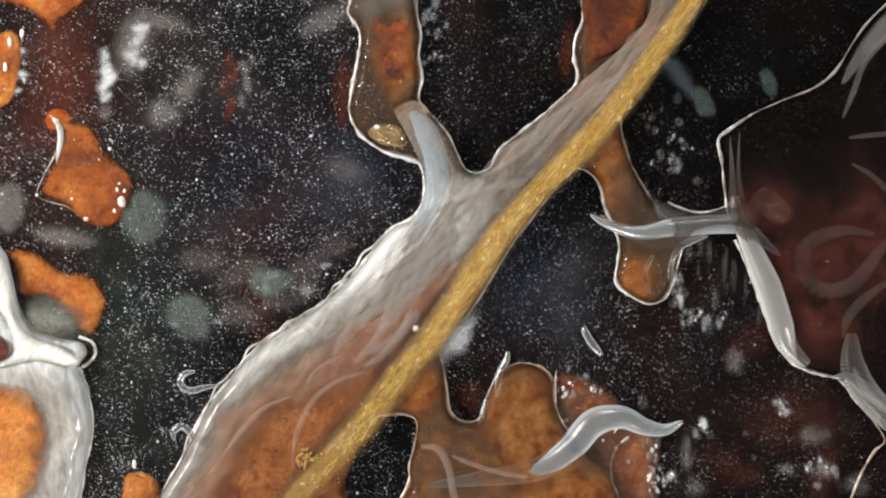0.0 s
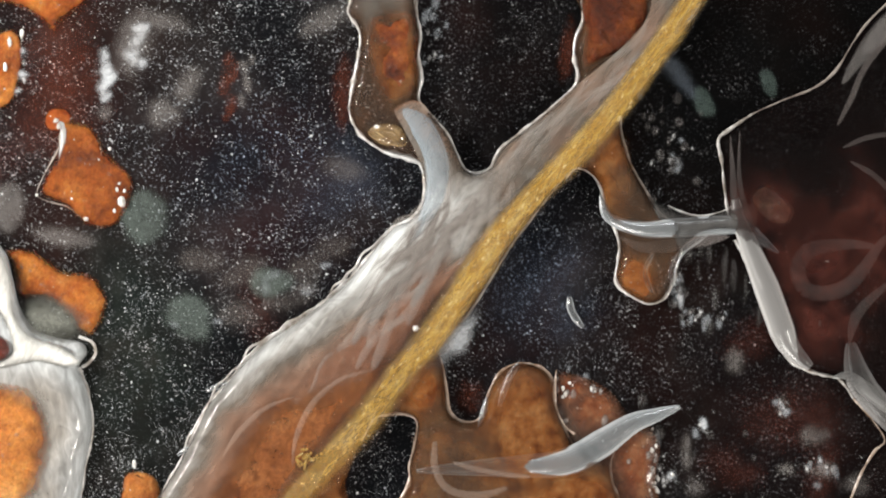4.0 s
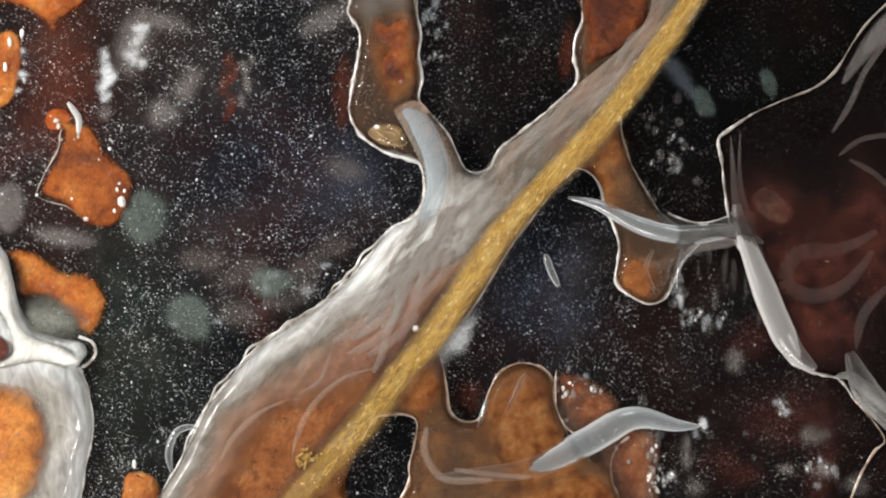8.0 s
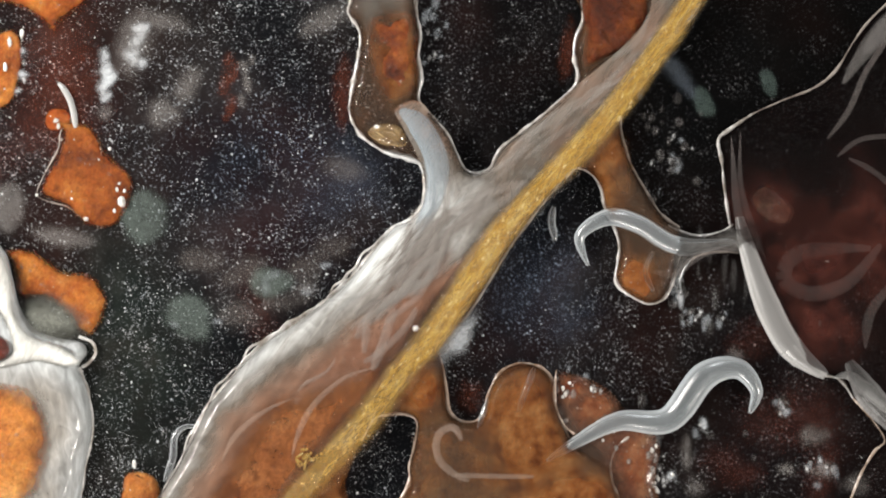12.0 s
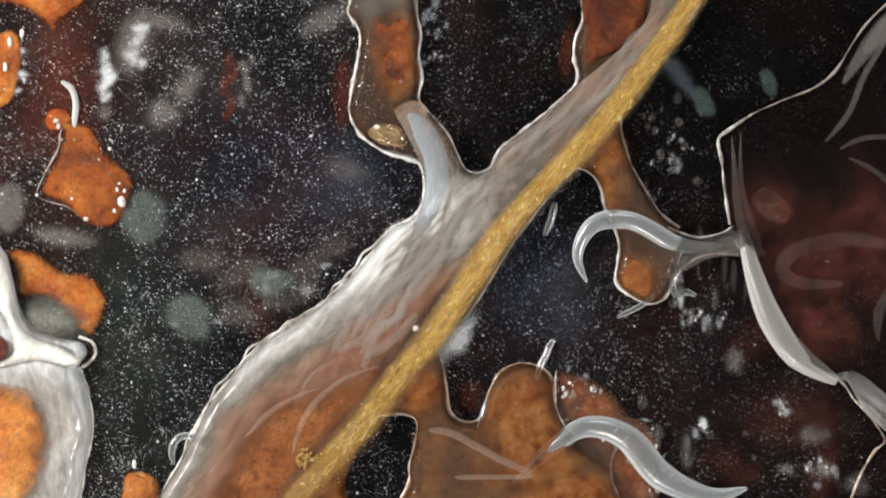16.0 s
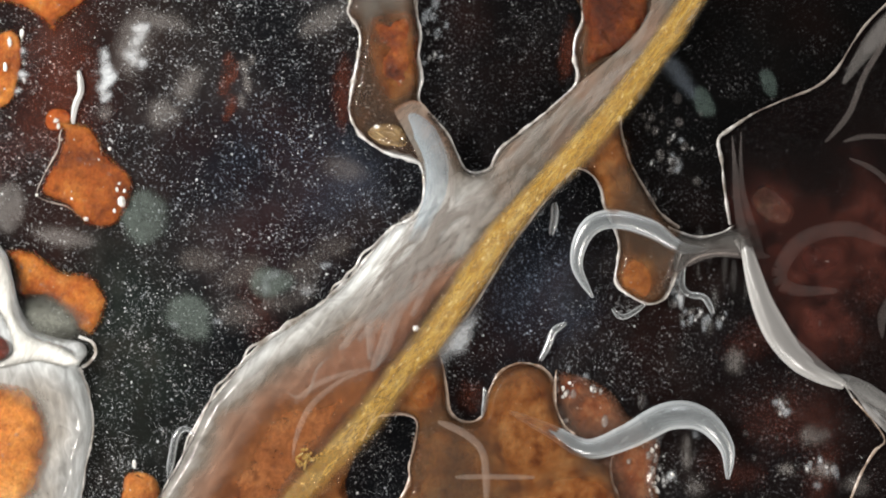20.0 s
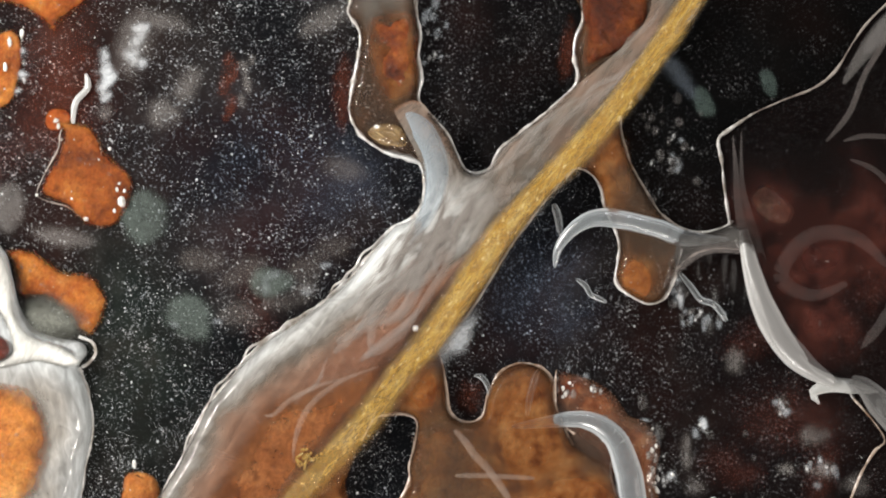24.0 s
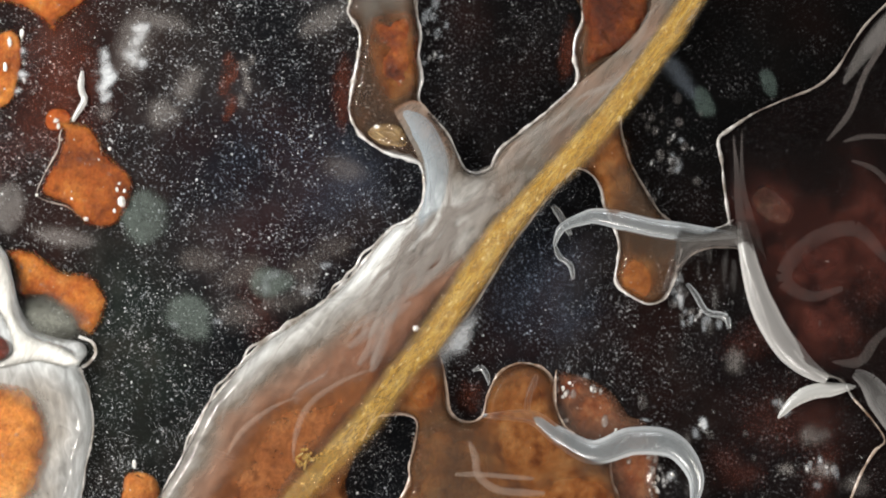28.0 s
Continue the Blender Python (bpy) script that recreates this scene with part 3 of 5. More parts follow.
rim("edge_glare", FIBRE_RIGHT[:8], 2.0, RIM_DIM, liquid, "liquid edge with its weak glare painted in", 4.5)
rim("edge_glare", CELL_EDGE[:7], 3.0, RIM_DIM, liquid, "liquid edge with its weak glare painted in", 5.0)
rim("edge_glare", SMALL_CELL[2:], 2.9, RIM_WARM, liquid, "liquid edge with its glare painted warm", 6.0)
rim("edge_glare", LOW_EDGE[:15], 2.8, RIM_WARM, liquid, "liquid edge with its glare painted warm", 7.0)
rim("edge_glare", BIG_EDGE[:9], 3.6, RIM, liquid_dark, "liquid edge with its glare painted pale", 8.0)
rim("edge_glare", BIG_EDGE[8:], 2.6, RIM_WARM, liquid_dark, "liquid edge with its glare painted warm", 8.5)
rim("edge_glare", TOP_EDGE[:7], 3.4, RIM, liquid_dark, "liquid edge with its glare painted pale", 9.5)
rim("edge_glare", TOP_EDGE[5:], 2.4, RIM_DIM, liquid_dark, "liquid edge with its weak glare painted in", 9.0)

# the grey bridge of liquid between the two films, which worms drag to and fro
v, f, s = mound([(1150, 392), (1195, 406), (1240, 417), (1278, 408), (1335, 396), (1335, 452), (1300, 446), (1262, 445), (1228, 455), (1203, 476), (1160, 470)], FILM_H - 2, 18, 4.0, 1.0, 0.02, 13.0,
                soft_at=lambda q: 0.32 + 0.25 * smooth((q[:, 0] - 1190) / 60))
bridge = thing("liquid_bridge", v, f, FILM_GREY, "grey translucent bridge of liquid between two films", "liquid", soft=s)
rim("edge_glare", [(1182, 398), (1210, 411), (1240, 417), (1278, 408), (1298, 396)], 2.8, RIM, bridge, "liquid edge with its glare painted pale", 15.0)
rim("edge_glare", [(1192, 496), (1203, 476), (1228, 455), (1262, 445), (1306, 446)], 2.2, RIM_DIM, bridge, "liquid edge with its weak glare painted in", 16.0)

# ---- bran flakes ----


def flake(outline, height, material, label, shoulder=26.0, rough=6.0, seed=0.0, soft=9.0, base=0.0, grain=0.03, glints=3):
    v, f, s = mound(outline, height * 0.4, shoulder * 2.0, 4.0, rough * 0.7, grain, seed, base, soft)
    ob = thing("bran_flake", v, f, material, label, "bran flake", "bran flakes in the culture", soft=s)
    deep = v[s > 0.9] if (s > 0.9).any() else v
    rg = random.Random(int(seed * 31))
    for k in range(glints):
        x, y, z = deep[rg.randrange(len(deep))]
        bead(ob, x, y, z - 1.0, rg.uniform(1.5, 4.0), rg.uniform(1.5, 5.0))
    return ob


def bead(owner, x, y, z, rx, ry, bright=False):
    v, f = [], []
    n, m = 7, 3
    for j in range(m):
        e = j / m * math.pi / 2
        for i in range(n):
            a = 2 * math.pi * i / n
            k = 1 + 0.35 * noise.noise(Vector((x + 3 * math.cos(a), y + 3 * math.sin(a), 1.0)))
            v.append((x + k * rx * math.cos(e) * math.cos(a), y + k * ry * math.cos(e) * math.sin(a), z + 0.8 * min(rx, ry) * math.sin(e)))
    v.append((x, y, z + 0.8 * min(rx, ry)))
    for j in range(m - 1):
        for i in range(n):
            f.append((j * n + i, (j + 1) * n + i, (j + 1) * n + (i + 1) % n, j * n + (i + 1) % n))
    for i in range(n):
        f.append(((m - 1) * n + i, m * n, (m - 1) * n + (i + 1) % n))
    # Bright beads are highlights painted white; clear ones reflect the lamps.
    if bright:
        return part("wet_bead_glint", v, f, GLINT, owner, "bead with its glint painted white")
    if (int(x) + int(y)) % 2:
        return part("wet_bead_glint", v, f, DEW, owner, "clear wet bead")
    return part("wet_bead_glint", [(x + 0.6 * (a - x), y + 0.6 * (b - y), z + 0.8 * (c - z)) for a, b, c in v], f, GLINT, owner, "bead with its glint painted white")


flake([(105, 205), (130, 212), (165, 225), (195, 270), (232, 305), (240, 340), (222, 385), (190, 408), (150, 400), (115, 370), (70, 345), (76, 310), (100, 270), (108, 235), (86, 225), (80, 205)],
      30, BRAN_DULL, "brownish orange wet bran flake with a liquid edge with painted glare", seed=1.0, soft=24, glints=8)
flake([(-40, -40), (190, -40), (150, 12), (112, 42), (98, 66), (82, 52), (60, 30), (20, 14), (-40, 8)], 32, BRAN, "bright orange bran flake with a pointed tip", seed=2.0, soft=26)
flake([(-40, 90), (18, 50), (42, 78), (38, 140), (18, 188), (-40, 200)], 34, BRAN_WET, "dull orange bran flake behind liquid", seed=3.0, soft=20)
flake([(8, 440), (65, 440), (110, 475), (165, 485), (195, 537), (168, 596), (140, 590), (115, 560), (80, 532), (35, 530), (20, 480)], 34, BRAN, "rusty orange bran flake beside milky slime", seed=4.0, soft=30)
flake([(-40, 680), (10, 664), (60, 680), (90, 720), (104, 790), (88, 850), (60, 895), (-40, 920)], 84, BRAN_PALE, "pale orange bran lump wrapped in milky slime", 40, seed=5.0, soft=64, base=34)
flake([(216, 850), (232, 832), (262, 834), (285, 858), (290, 925), (214, 925)], 70, BRAN_PALE, "small bright orange bran lump on the glass", 22, seed=6.0, soft=12)
flake([(655, 30), (700, 18), (738, 30), (742, 110), (735, 165), (695, 186), (664, 155), (648, 105), (646, 60)], 60, BRAN_RUSSET, "soaked orange-brown bran flake inside the liquid", seed=7.0, soft=20, base=26)
flake([(1034, -40), (1150, -40), (1150, 40), (1120, 90), (1075, 112), (1030, 125), (1028, 60)], 140, BRAN_RUST, "soaked rusty bran flake inside the liquid", 14, 9.0, seed=8.0, soft=14, grain=0.045, glints=0)
flake([(1040, 240), (1085, 200), (1112, 240), (1125, 300), (1120, 350), (1085, 350), (1055, 300)], 36, BRAN_BROWN, "brown soaked bran flake inside the liquid", seed=9.0, soft=34)
flake([(1098, 478), (1118, 456), (1146, 470), (1156, 500), (1148, 528), (1122, 522), (1100, 505)], 44, BRAN_WET, "small orange bran crumb inside the liquid", 20, seed=10.0, soft=10)
flake([(872, 690), (905, 655), (945, 650), (978, 690), (985, 760), (990, 820), (930, 845), (880, 820), (862, 750)], 42, BRAN_OLIVE, "olive-brown soaked bran flake inside the liquid", seed=11.0, soft=52)
flake([(705, 690), (735, 640), (765, 645), (782, 690), (770, 725), (730, 725)], 44, BRAN_WET, "orange bran crumb beside the fibre", 20, seed=12.0, soft=24)
flake([(960, 860), (1010, 835), (1080, 850), (1100, 900), (1090, 930), (940, 930)], 40, BRAN_WET, "deep orange bran flake inside the liquid", seed=13.0, soft=30)
flake([(725, 760), (800, 750), (870, 790), (900, 860), (880, 930), (720, 930), (735, 830)], 36, BRAN_BROWN, "brown soaked bran flake inside the liquid", seed=14.0, soft=50)
flake([(1400, 440), (1450, 415), (1500, 430), (1500, 480), (1450, 505), (1405, 490)], 30, BRAN_RED, "dark red bran flake deep in the liquid", seed=16.0, soft=40)
flake([(1410, 540), (1460, 530), (1490, 570), (1460, 620), (1415, 600)], 30, BRAN_RED, "dark red bran flake deep in the liquid", seed=17.0, soft=40)
flake([(1325, 350), (1350, 325), (1372, 335), (1405, 370), (1395, 398), (1370, 400), (1345, 385)], 52, HUSK, "small translucent greyish husk in the liquid", 14, seed=18.0, soft=12)
flake([(1010, 668), (1060, 690), (1090, 740), (1050, 745), (1015, 760), (992, 720)], 20, BRAN_RED, "dark red wet crumbs beside the liquid", seed=19.0, soft=26)

flake([(78, 215), (84, 196), (105, 190), (126, 200), (124, 222), (100, 234), (84, 230)], 24, BRAN_CRUMB, "small dark red bran crumb beside a flake", 12, 5.0, seed=20.0, soft=7, glints=1, grain=0.08)
edge_flake = bpy.data.objects["bran_flake"]
for x, y, rx, ry in ((238, 822, 4, 9), (222, 868, 3, 8), (232, 840, 3, 4)):
    bead(bpy.data.objects["bran_flake.005"], x, y, 10, rx, ry, True)
rim("edge_glare", [(128, 208), (108, 232), (104, 262), (88, 292), (74, 318), (66, 346), (90, 358), (120, 366), (140, 382), (156, 390)], 1.6, RIM_DIM, edge_flake, "liquid edge with painted glare", 12.0)
# Glints on the wet flake, set by hand as white beads.
for x, y, rx, ry in ((216, 357, 7, 11), (208, 336, 3, 5), (221, 338, 3, 4), (153, 388, 5, 4), (203, 373, 3, 4), (195, 264, 3, 4), (212, 325, 3, 3), (128, 352, 2, 2), (66, 346, 3, 3), (100, 214, 5, 4), (104, 224, 3, 6)):
    bead(edge_flake, x, y, 13, rx, ry, True)
for x, y in ((40, 60), (18, 75), (10, 120)):
    bead(bpy.data.objects["bran_flake.002"], x, y, 14, 4, 9, True)

murk = flake([(985, 655), (1030, 662), (1076, 690), (1102, 728), (1140, 752), (1160, 790), (1150, 850), (1160, 925), (1085, 925), (1075, 830), (1015, 780), (988, 720)], 14, BRAN_MURK, "murky red-brown wet crumbs at the liquid edge", 16, 5.0, seed=22.0, soft=34, glints=14, grain=0.06)
# Wet crumbs: clear beads mixed with white painted glints.
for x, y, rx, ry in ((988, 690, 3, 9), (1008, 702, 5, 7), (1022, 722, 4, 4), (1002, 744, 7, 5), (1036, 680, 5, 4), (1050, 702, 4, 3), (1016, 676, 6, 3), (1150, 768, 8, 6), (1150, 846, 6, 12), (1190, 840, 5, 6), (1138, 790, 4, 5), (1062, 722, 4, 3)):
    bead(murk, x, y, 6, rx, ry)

shallow_outline = [(972, 690), (992, 664), (1036, 668), (1084, 696), (1112, 734), (1148, 750), (1168, 792), (1160, 850), (1168, 925), (1070, 925), (1064, 850), (1006, 800), (978, 750)]
v, f, s = mound(shallow_outline, 24, 30, 4.0, 3.0, 0.03, 71.0, soft_at=stain_map(((1050, 720, 40, 30), (1120, 830, 40, 60), (1010, 690, 26, 26)), 0.34))
shallow = thing("liquid_film", v, f, FILM_THIN, "thin murky brown liquid film beaded with bubbles", "liquid", soft=s)
shallow_top = dome_height(shallow_outline, 24, 30)
rim("edge_glare", [(1100, 890), (1084, 855), (1080, 820), (1092, 790), (1112, 772)], 2.6, RIM_DIM, shallow, "liquid lens edge with its glare painted in", 17.0, 22.0)
rim("edge_glare", [(984, 655), (981, 690), (984, 722), (998, 752), (1016, 768)], 2.6, RIM_WARM, shallow, "liquid edge with its glare painted warm", 18.0, 24.0)
rg = random.Random(72)
for cx, cy, sx, sy, count in ((1004, 690, 14, 20, 10), (1040, 690, 26, 16, 8), (1150, 785, 12, 26, 14), (1156, 850, 10, 28, 16), (1090, 780, 24, 34, 6)):
    for k in range(count):
        x, y, r = rg.gauss(cx, sx * 0.6), rg.gauss(cy, sy * 0.6), rg.uniform(2.0, 7.0)
        bead(shallow, x, y, float(np.ravel(shallow_top(np.array([[x, y]])))[0]) - 1.0, r, r * rg.uniform(0.8, 1.9))

# ---- the milky stream ----
stream_low = [(1245, -40), (1195, 40), (1142, 112), (1090, 182), (1030, 252), (950, 332), (880, 412), (820, 500), (768, 590), (720, 665), (655, 735), (590, 790), (535, 840), (490, 880), (465, 925)]
stream_outline = ([(752, 335), (748, 302), (733, 265), (712, 225), (698, 196), (718, 182), (742, 180)] + NOTCH_EDGE[6:16] + [(1060, 120), (1110, 75), (1145, 30), (1165, -40)]
                  + stream_low + LEFT_EDGE[:12:-1])
low_line, limb_end = spline(stream_low), spline([(690, 200), (720, 180), (744, 180)])
hard_lines = (spline(LEFT_EDGE[11:]), spline(NOTCH_EDGE[6:17]))


def stream_top(q):
    """Steep along the free edges, sinking into the liquid on the other side."""
    q = np.atleast_2d(np.asarray(q, float))
    d = np.minimum(distance(q, hard_lines[0]), distance(q, hard_lines[1]))
    z = FILM_H * np.sqrt(1 - (1 - np.clip(d / 16, 0, 1)) ** 2) + 4 * np.clip(d / 4, 0, 1) + 12 * np.sqrt(1 - (1 - np.clip(d / 75, 0, 1)) ** 2)
    k = smooth(np.minimum(distance(q, low_line), distance(q, limb_end)) / 130)
    return z * k + np.minimum(z, FILM_H + 6) * (1 - k)


def stream_density(q):
    # White slime along the left flank, its lit brightness partly put into the colour.
    d = distance(q, hard_lines[0])
    width = np.interp(q[:, 1], [300, 430, 610, 700, 800], [14, 26, 90, 70, 60])
    return smooth(np.minimum(distance(q, low_line) / width, distance(q, limb_end) / 5)) * (0.62 - 0.34 * smooth((q[:, 1] - 430) / 120) - 0.14 * smooth((q[:, 1] - 640) / 110) + 0.56 * np.exp(-(d / np.interp(q[:, 1], [560, 720], [70, 64])) ** 2) * smooth((q[:, 1] - 300) / 120)) * (0.84 + 0.16 * smooth((q[:, 1] - 180) / 220))


v, f, s = mound(stream_outline, 0, 20, 4.0, 2.0, 0.014, 21.0, height_at=stream_top, soft_at=stream_density)
stream = thing("slime_stream", v, f, MILK, "milky white stream of slime full of crawling worms", "slime", soft=s)
rim("edge_glare", LEFT_EDGE[15:], 4.6, RIM, stream, "slime edge with its glare painted pale", 2.0)
rg = random.Random(3)
edge_line = along(spline(LEFT_EDGE[15:28]), spacing=4.0)
e_t = np.gradient(edge_line, axis=0)
e_n = np.stack([-e_t[:, 1], e_t[:, 0]], 1) / np.linalg.norm(e_t, axis=1)[:, None]
# Folds along the slime edge, their glare painted pale.
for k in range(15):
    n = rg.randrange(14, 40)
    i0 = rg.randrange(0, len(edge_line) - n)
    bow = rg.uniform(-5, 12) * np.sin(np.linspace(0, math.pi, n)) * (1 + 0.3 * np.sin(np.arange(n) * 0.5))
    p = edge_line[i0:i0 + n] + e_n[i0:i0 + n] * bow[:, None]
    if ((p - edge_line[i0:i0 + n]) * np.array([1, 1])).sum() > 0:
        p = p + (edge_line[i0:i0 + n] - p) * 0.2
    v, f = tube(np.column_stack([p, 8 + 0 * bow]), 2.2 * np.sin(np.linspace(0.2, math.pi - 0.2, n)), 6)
    part("slime_fold", v, f, RIM, stream, "thin slime fold with its glare painted in")

for outline, material, label, fade in (
        ([(345, 930), (382, 830), (430, 745), (490, 690), (560, 672), (640, 640), (715, 610), (735, 635), (690, 690), (620, 772), (562, 850), (512, 930)], BRAN_VEIL, "large orange-brown bran flake soaked in the stream", 62),
        ([(520, 690), (560, 620), (640, 540), (710, 460), (770, 420), (815, 440), (800, 500), (750, 590), (700, 650), (600, 700)], BRAN_PINK, "pinkish soaked bran scum in the stream", 60)):
    v, f, s = mound(outline, 0, 20, 4.0, 1.0, 0.05, 15.0, soft_w=fade, height_at=lambda q: stream_top(q) + 1.5)
    thing("bran_flake", v, f, material, label, "bran flake", "bran flakes in the culture", soft=s)

heap_outline = [(-40, 440), (6, 442), (22, 490), (36, 545), (60, 580), (100, 598), (144, 606), (154, 626), (140, 650), (153, 684), (163, 730), (163, 772), (152, 825), (142, 890), (135, 930), (-40, 930)]
pool_line = spline(heap_outline)
v, f, s = mound(heap_outline, 50, 44, 4.0, 5.0, 0.02, 31.0, soft_at=lambda q: 0.42 + 0.55 * np.exp(-(distance(q, pool_line) / 34) ** 2) + 0.5 * smooth((700 - q[:, 1]) / 80))
pool = thing("slime_pool", v, f, MILK_COLD, "pale bluish pool of slime wrapped round an orange bran lump", "slime", soft=s)
rim("edge_glare", heap_outline[8:15], 3.2, RIM, pool, "slime edge with its glare painted pale", 10.0)
v, f, s = mound([(-40, 440), (8, 448), (26, 500), (34, 555), (62, 592), (118, 612), (150, 640), (122, 652), (70, 642), (20, 652), (-40, 660), (-40, 640), (14, 626), (22, 606), (4, 560), (-40, 520)], 16, 20, 4.0, 2.0, 0.03, 33.0, 42, 16)
part("slime_fold", v, f, MILK_WHITE, pool, "thick bright white fold of slime", soft=s)
v, f = tube(np.column_stack([along(spline([(140, 596), (164, 606), (170, 625), (158, 642), (146, 650)]), 20), 10 + np.zeros(20)]), 3.0, 7)
part("slime_fold", v, f, RIM, pool, "thin slime loop with its glare painted in")

# Raised dark patch; the hollow's darkness lies in its colour.
v, f, s = mound([(-40, 590), (6, 590), (26, 616), (12, 640), (-40, 650)], 8, 10, 3.0, 1.0, 0.03, 5.0, 54, 10)
thing("hollow_patch", v, f, BRAN_RED, "dark patch for the hollow between folds of slime", "hollow", soft=s)

for k, pts in enumerate(([(618, -40), (740, -40), (738, 20), (725, 55), (690, 40), (655, 70), (634, 55), (620, 20)], [(1150, -40), (1190, -40), (1150, 40), (1110, 95), (1070, 130), (1020, 165), (1030, 140), (1090, 80)])):
    v, f, s = mound(pts, 3, 10, 4.0, 1.0, 0.03, 50.0 + k, FILM_H - 1, 36)
    thing("slime_wisp", v, f, WISP, "thin grey wisp of slime over the liquid", "slime", soft=s)

# ---- the golden fibre ----
fibre_path = [(480, 935), (545, 850), (640, 745), (702, 662), (762, 590), (822, 502), (882, 412), (952, 332), (1030, 252), (1090, 182), (1142, 112), (1192, 40), (1245, -45)]
line = along(spline(fibre_path), spacing=10.0) + np.array([4.0, 3.0])
fibre = group_at("plant_fibre", 762, 590, "long golden plant fibre lying along the slime stream", "fibre")
half = 31 + 4 * fbm(line, 0.01, 4.0) + np.linspace(7, -3, len(line))
v, f = tube(np.column_stack([line, 46 + 0 * half]), half, 18, 0.55, True)
side = np.abs(np.cos(np.linspace(0, math.pi, 19)))
fade = np.tile(np.clip((1 - side) / 0.62, 0, 1), len(line)) * np.repeat(np.clip(np.linspace(0.55, 1.5, len(line)), 0, 1), 19)
part("fibre_body", v, f, FIBRE, fibre, "flattened golden fibre body", soft=fade)
nrm = np.gradient(line, axis=0)
nrm /= np.linalg.norm(nrm, axis=1)[:, None]
nrm = np.stack([-nrm[:, 1], nrm[:, 0]], 1)
rnd = random.Random(5)
for k in range(16):
    a = rnd.uniform(-0.75, 0.75)
    i0 = rnd.randrange(28, len(line) - 30)
    i1 = min(len(line), i0 + rnd.randrange(25, 80))
    sub, sn = line[i0:i1], nrm[i0:i1]
    off = a * 26 + 3.0 * np.sin(np.arange(i1 - i0) * rnd.uniform(0.05, 0.14) + rnd.uniform(0, 6))
    zz = 46 + 0.55 * 28 * np.sqrt(np.maximum(0.02, 1 - (off / 31.0) ** 2))
    v, f = tube(np.column_stack([sub + sn * off[:, None], zz]), 0.5 + rnd.random() * 0.8, 5)
    part("fibril", v, f, FIBRIL, fibre)

# ---- smears, tinted patches, drops and painted highlights on the glass ----


def smear(x, y, rx, ry, turn, material, label, category="smear", height=5.0, seed=0.0):
    a = np.linspace(0, 2 * math.pi, 14, endpoint=False)
    wob = 1 + 0.18 * np.array([noise.noise(Vector((math.cos(t), math.sin(t), seed * 3.7))) for t in a])
    px, py = rx * np.cos(a) * wob, ry * np.sin(a) * wob
    c, sn = math.cos(radians(turn)), math.sin(radians(turn))
    pts = np.column_stack([x + px * c - py * sn, y + px * sn + py * c])
    v, f, s = mound(pts, height, min(rx, ry), 4.0, 1.0, 0.05, seed, 0.0, min(rx, ry) * (0.5 if category == "dried drop" else 0.95))
    return thing(category.replace(" ", "_"), v, f, material, label, category, soft=s)


smear(95, 568, 85, 66, 0, HAZE_MURKY, "grey-green round drop between slime and flake", "wet patch", 30, 77)
# Out-of-focus drops; their blur is painted as soft thin discs.
smear(337, 563, 56, 54, 0, HAZE_GREEN, "round greenish out-of-focus drop on the glass", "dried drop", 6, 1)
smear(480, 500, 48, 40, 0, HAZE_GREEN, "round greenish out-of-focus drop on the glass", "dried drop", 6, 2)
smear(545, 510, 34, 26, 0, HAZE_GREY, "faint grey smear on the glass", seed=3)
smear(255, 385, 55, 60, 0, HAZE_GREEN, "faint green dried drop on the glass", "dried drop", 5, 4)
smear(15, 365, 42, 55, 0, HAZE_GREY, "grey out-of-focus drop on the glass", "dried drop", 6, 5)
smear(110, 420, 75, 30, 10, HAZE_GREY, "grey smear on the glass", seed=6)
smear(238, 75, 52, 90, 20, HAZE_GREY, "soft grey wet smear on the glass", seed=8)
# Blurred highlights, painted as soft white patches.
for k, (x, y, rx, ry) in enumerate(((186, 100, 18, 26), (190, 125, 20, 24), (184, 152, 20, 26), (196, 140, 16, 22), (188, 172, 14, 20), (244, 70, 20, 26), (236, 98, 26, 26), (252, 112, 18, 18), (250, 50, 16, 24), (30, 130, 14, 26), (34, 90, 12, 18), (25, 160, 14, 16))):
    smear(x, y, rx, ry, 10 * k, HAZE_WHITE, "soft white highlight painted on the glass", "wet spot", 5, k + 60.0)
smear(185, 200, 22, 24, 0, HAZE_GREY, "grey wet smear on the glass", seed=10)
# Soft reddish tint over the upper left of the glass.
smear(105, 130, 130, 190, 0, HAZE_RED, "soft reddish tint on the glass", "stain", 3, 11)
for k, (x, y, rx, ry) in enumerate(((404, 110, 18, 26), (398, 150, 20, 34), (410, 186, 18, 26), (415, 130, 14, 30), (402, 205, 14, 18))):
    smear(x, y, rx, ry, 8 * k, HAZE_RED, "small reddish tint on the glass", "stain", 3, 12.0 + k)
for k, (x, y, rx, ry) in enumerate(((432, 120, 15, 20), (438, 150, 14, 24), (428, 178, 14, 20), (446, 105, 12, 16), (300, 40, 50, 30), (330, 150, 40, 50), (290, 200, 46, 50))):
    smear(x, y, rx, ry, -20 + 9 * k, HAZE_GREY, "faint grey wet smear on the glass", "smear", 3, 140.0 + k)
for k, (x, y, rx, ry) in enumerate(((430, 480, 70, 40), (545, 470, 60, 40), (590, 440, 50, 34), (505, 535, 60, 30), (420, 560, 60, 44), (360, 460, 60, 40), (610, 300, 60, 40))):
    smear(x, y, rx, ry, -30 + 7 * k, HAZE_DIM, "dim brownish grey smear on the glass", "smear", 3, 700.0 + k)
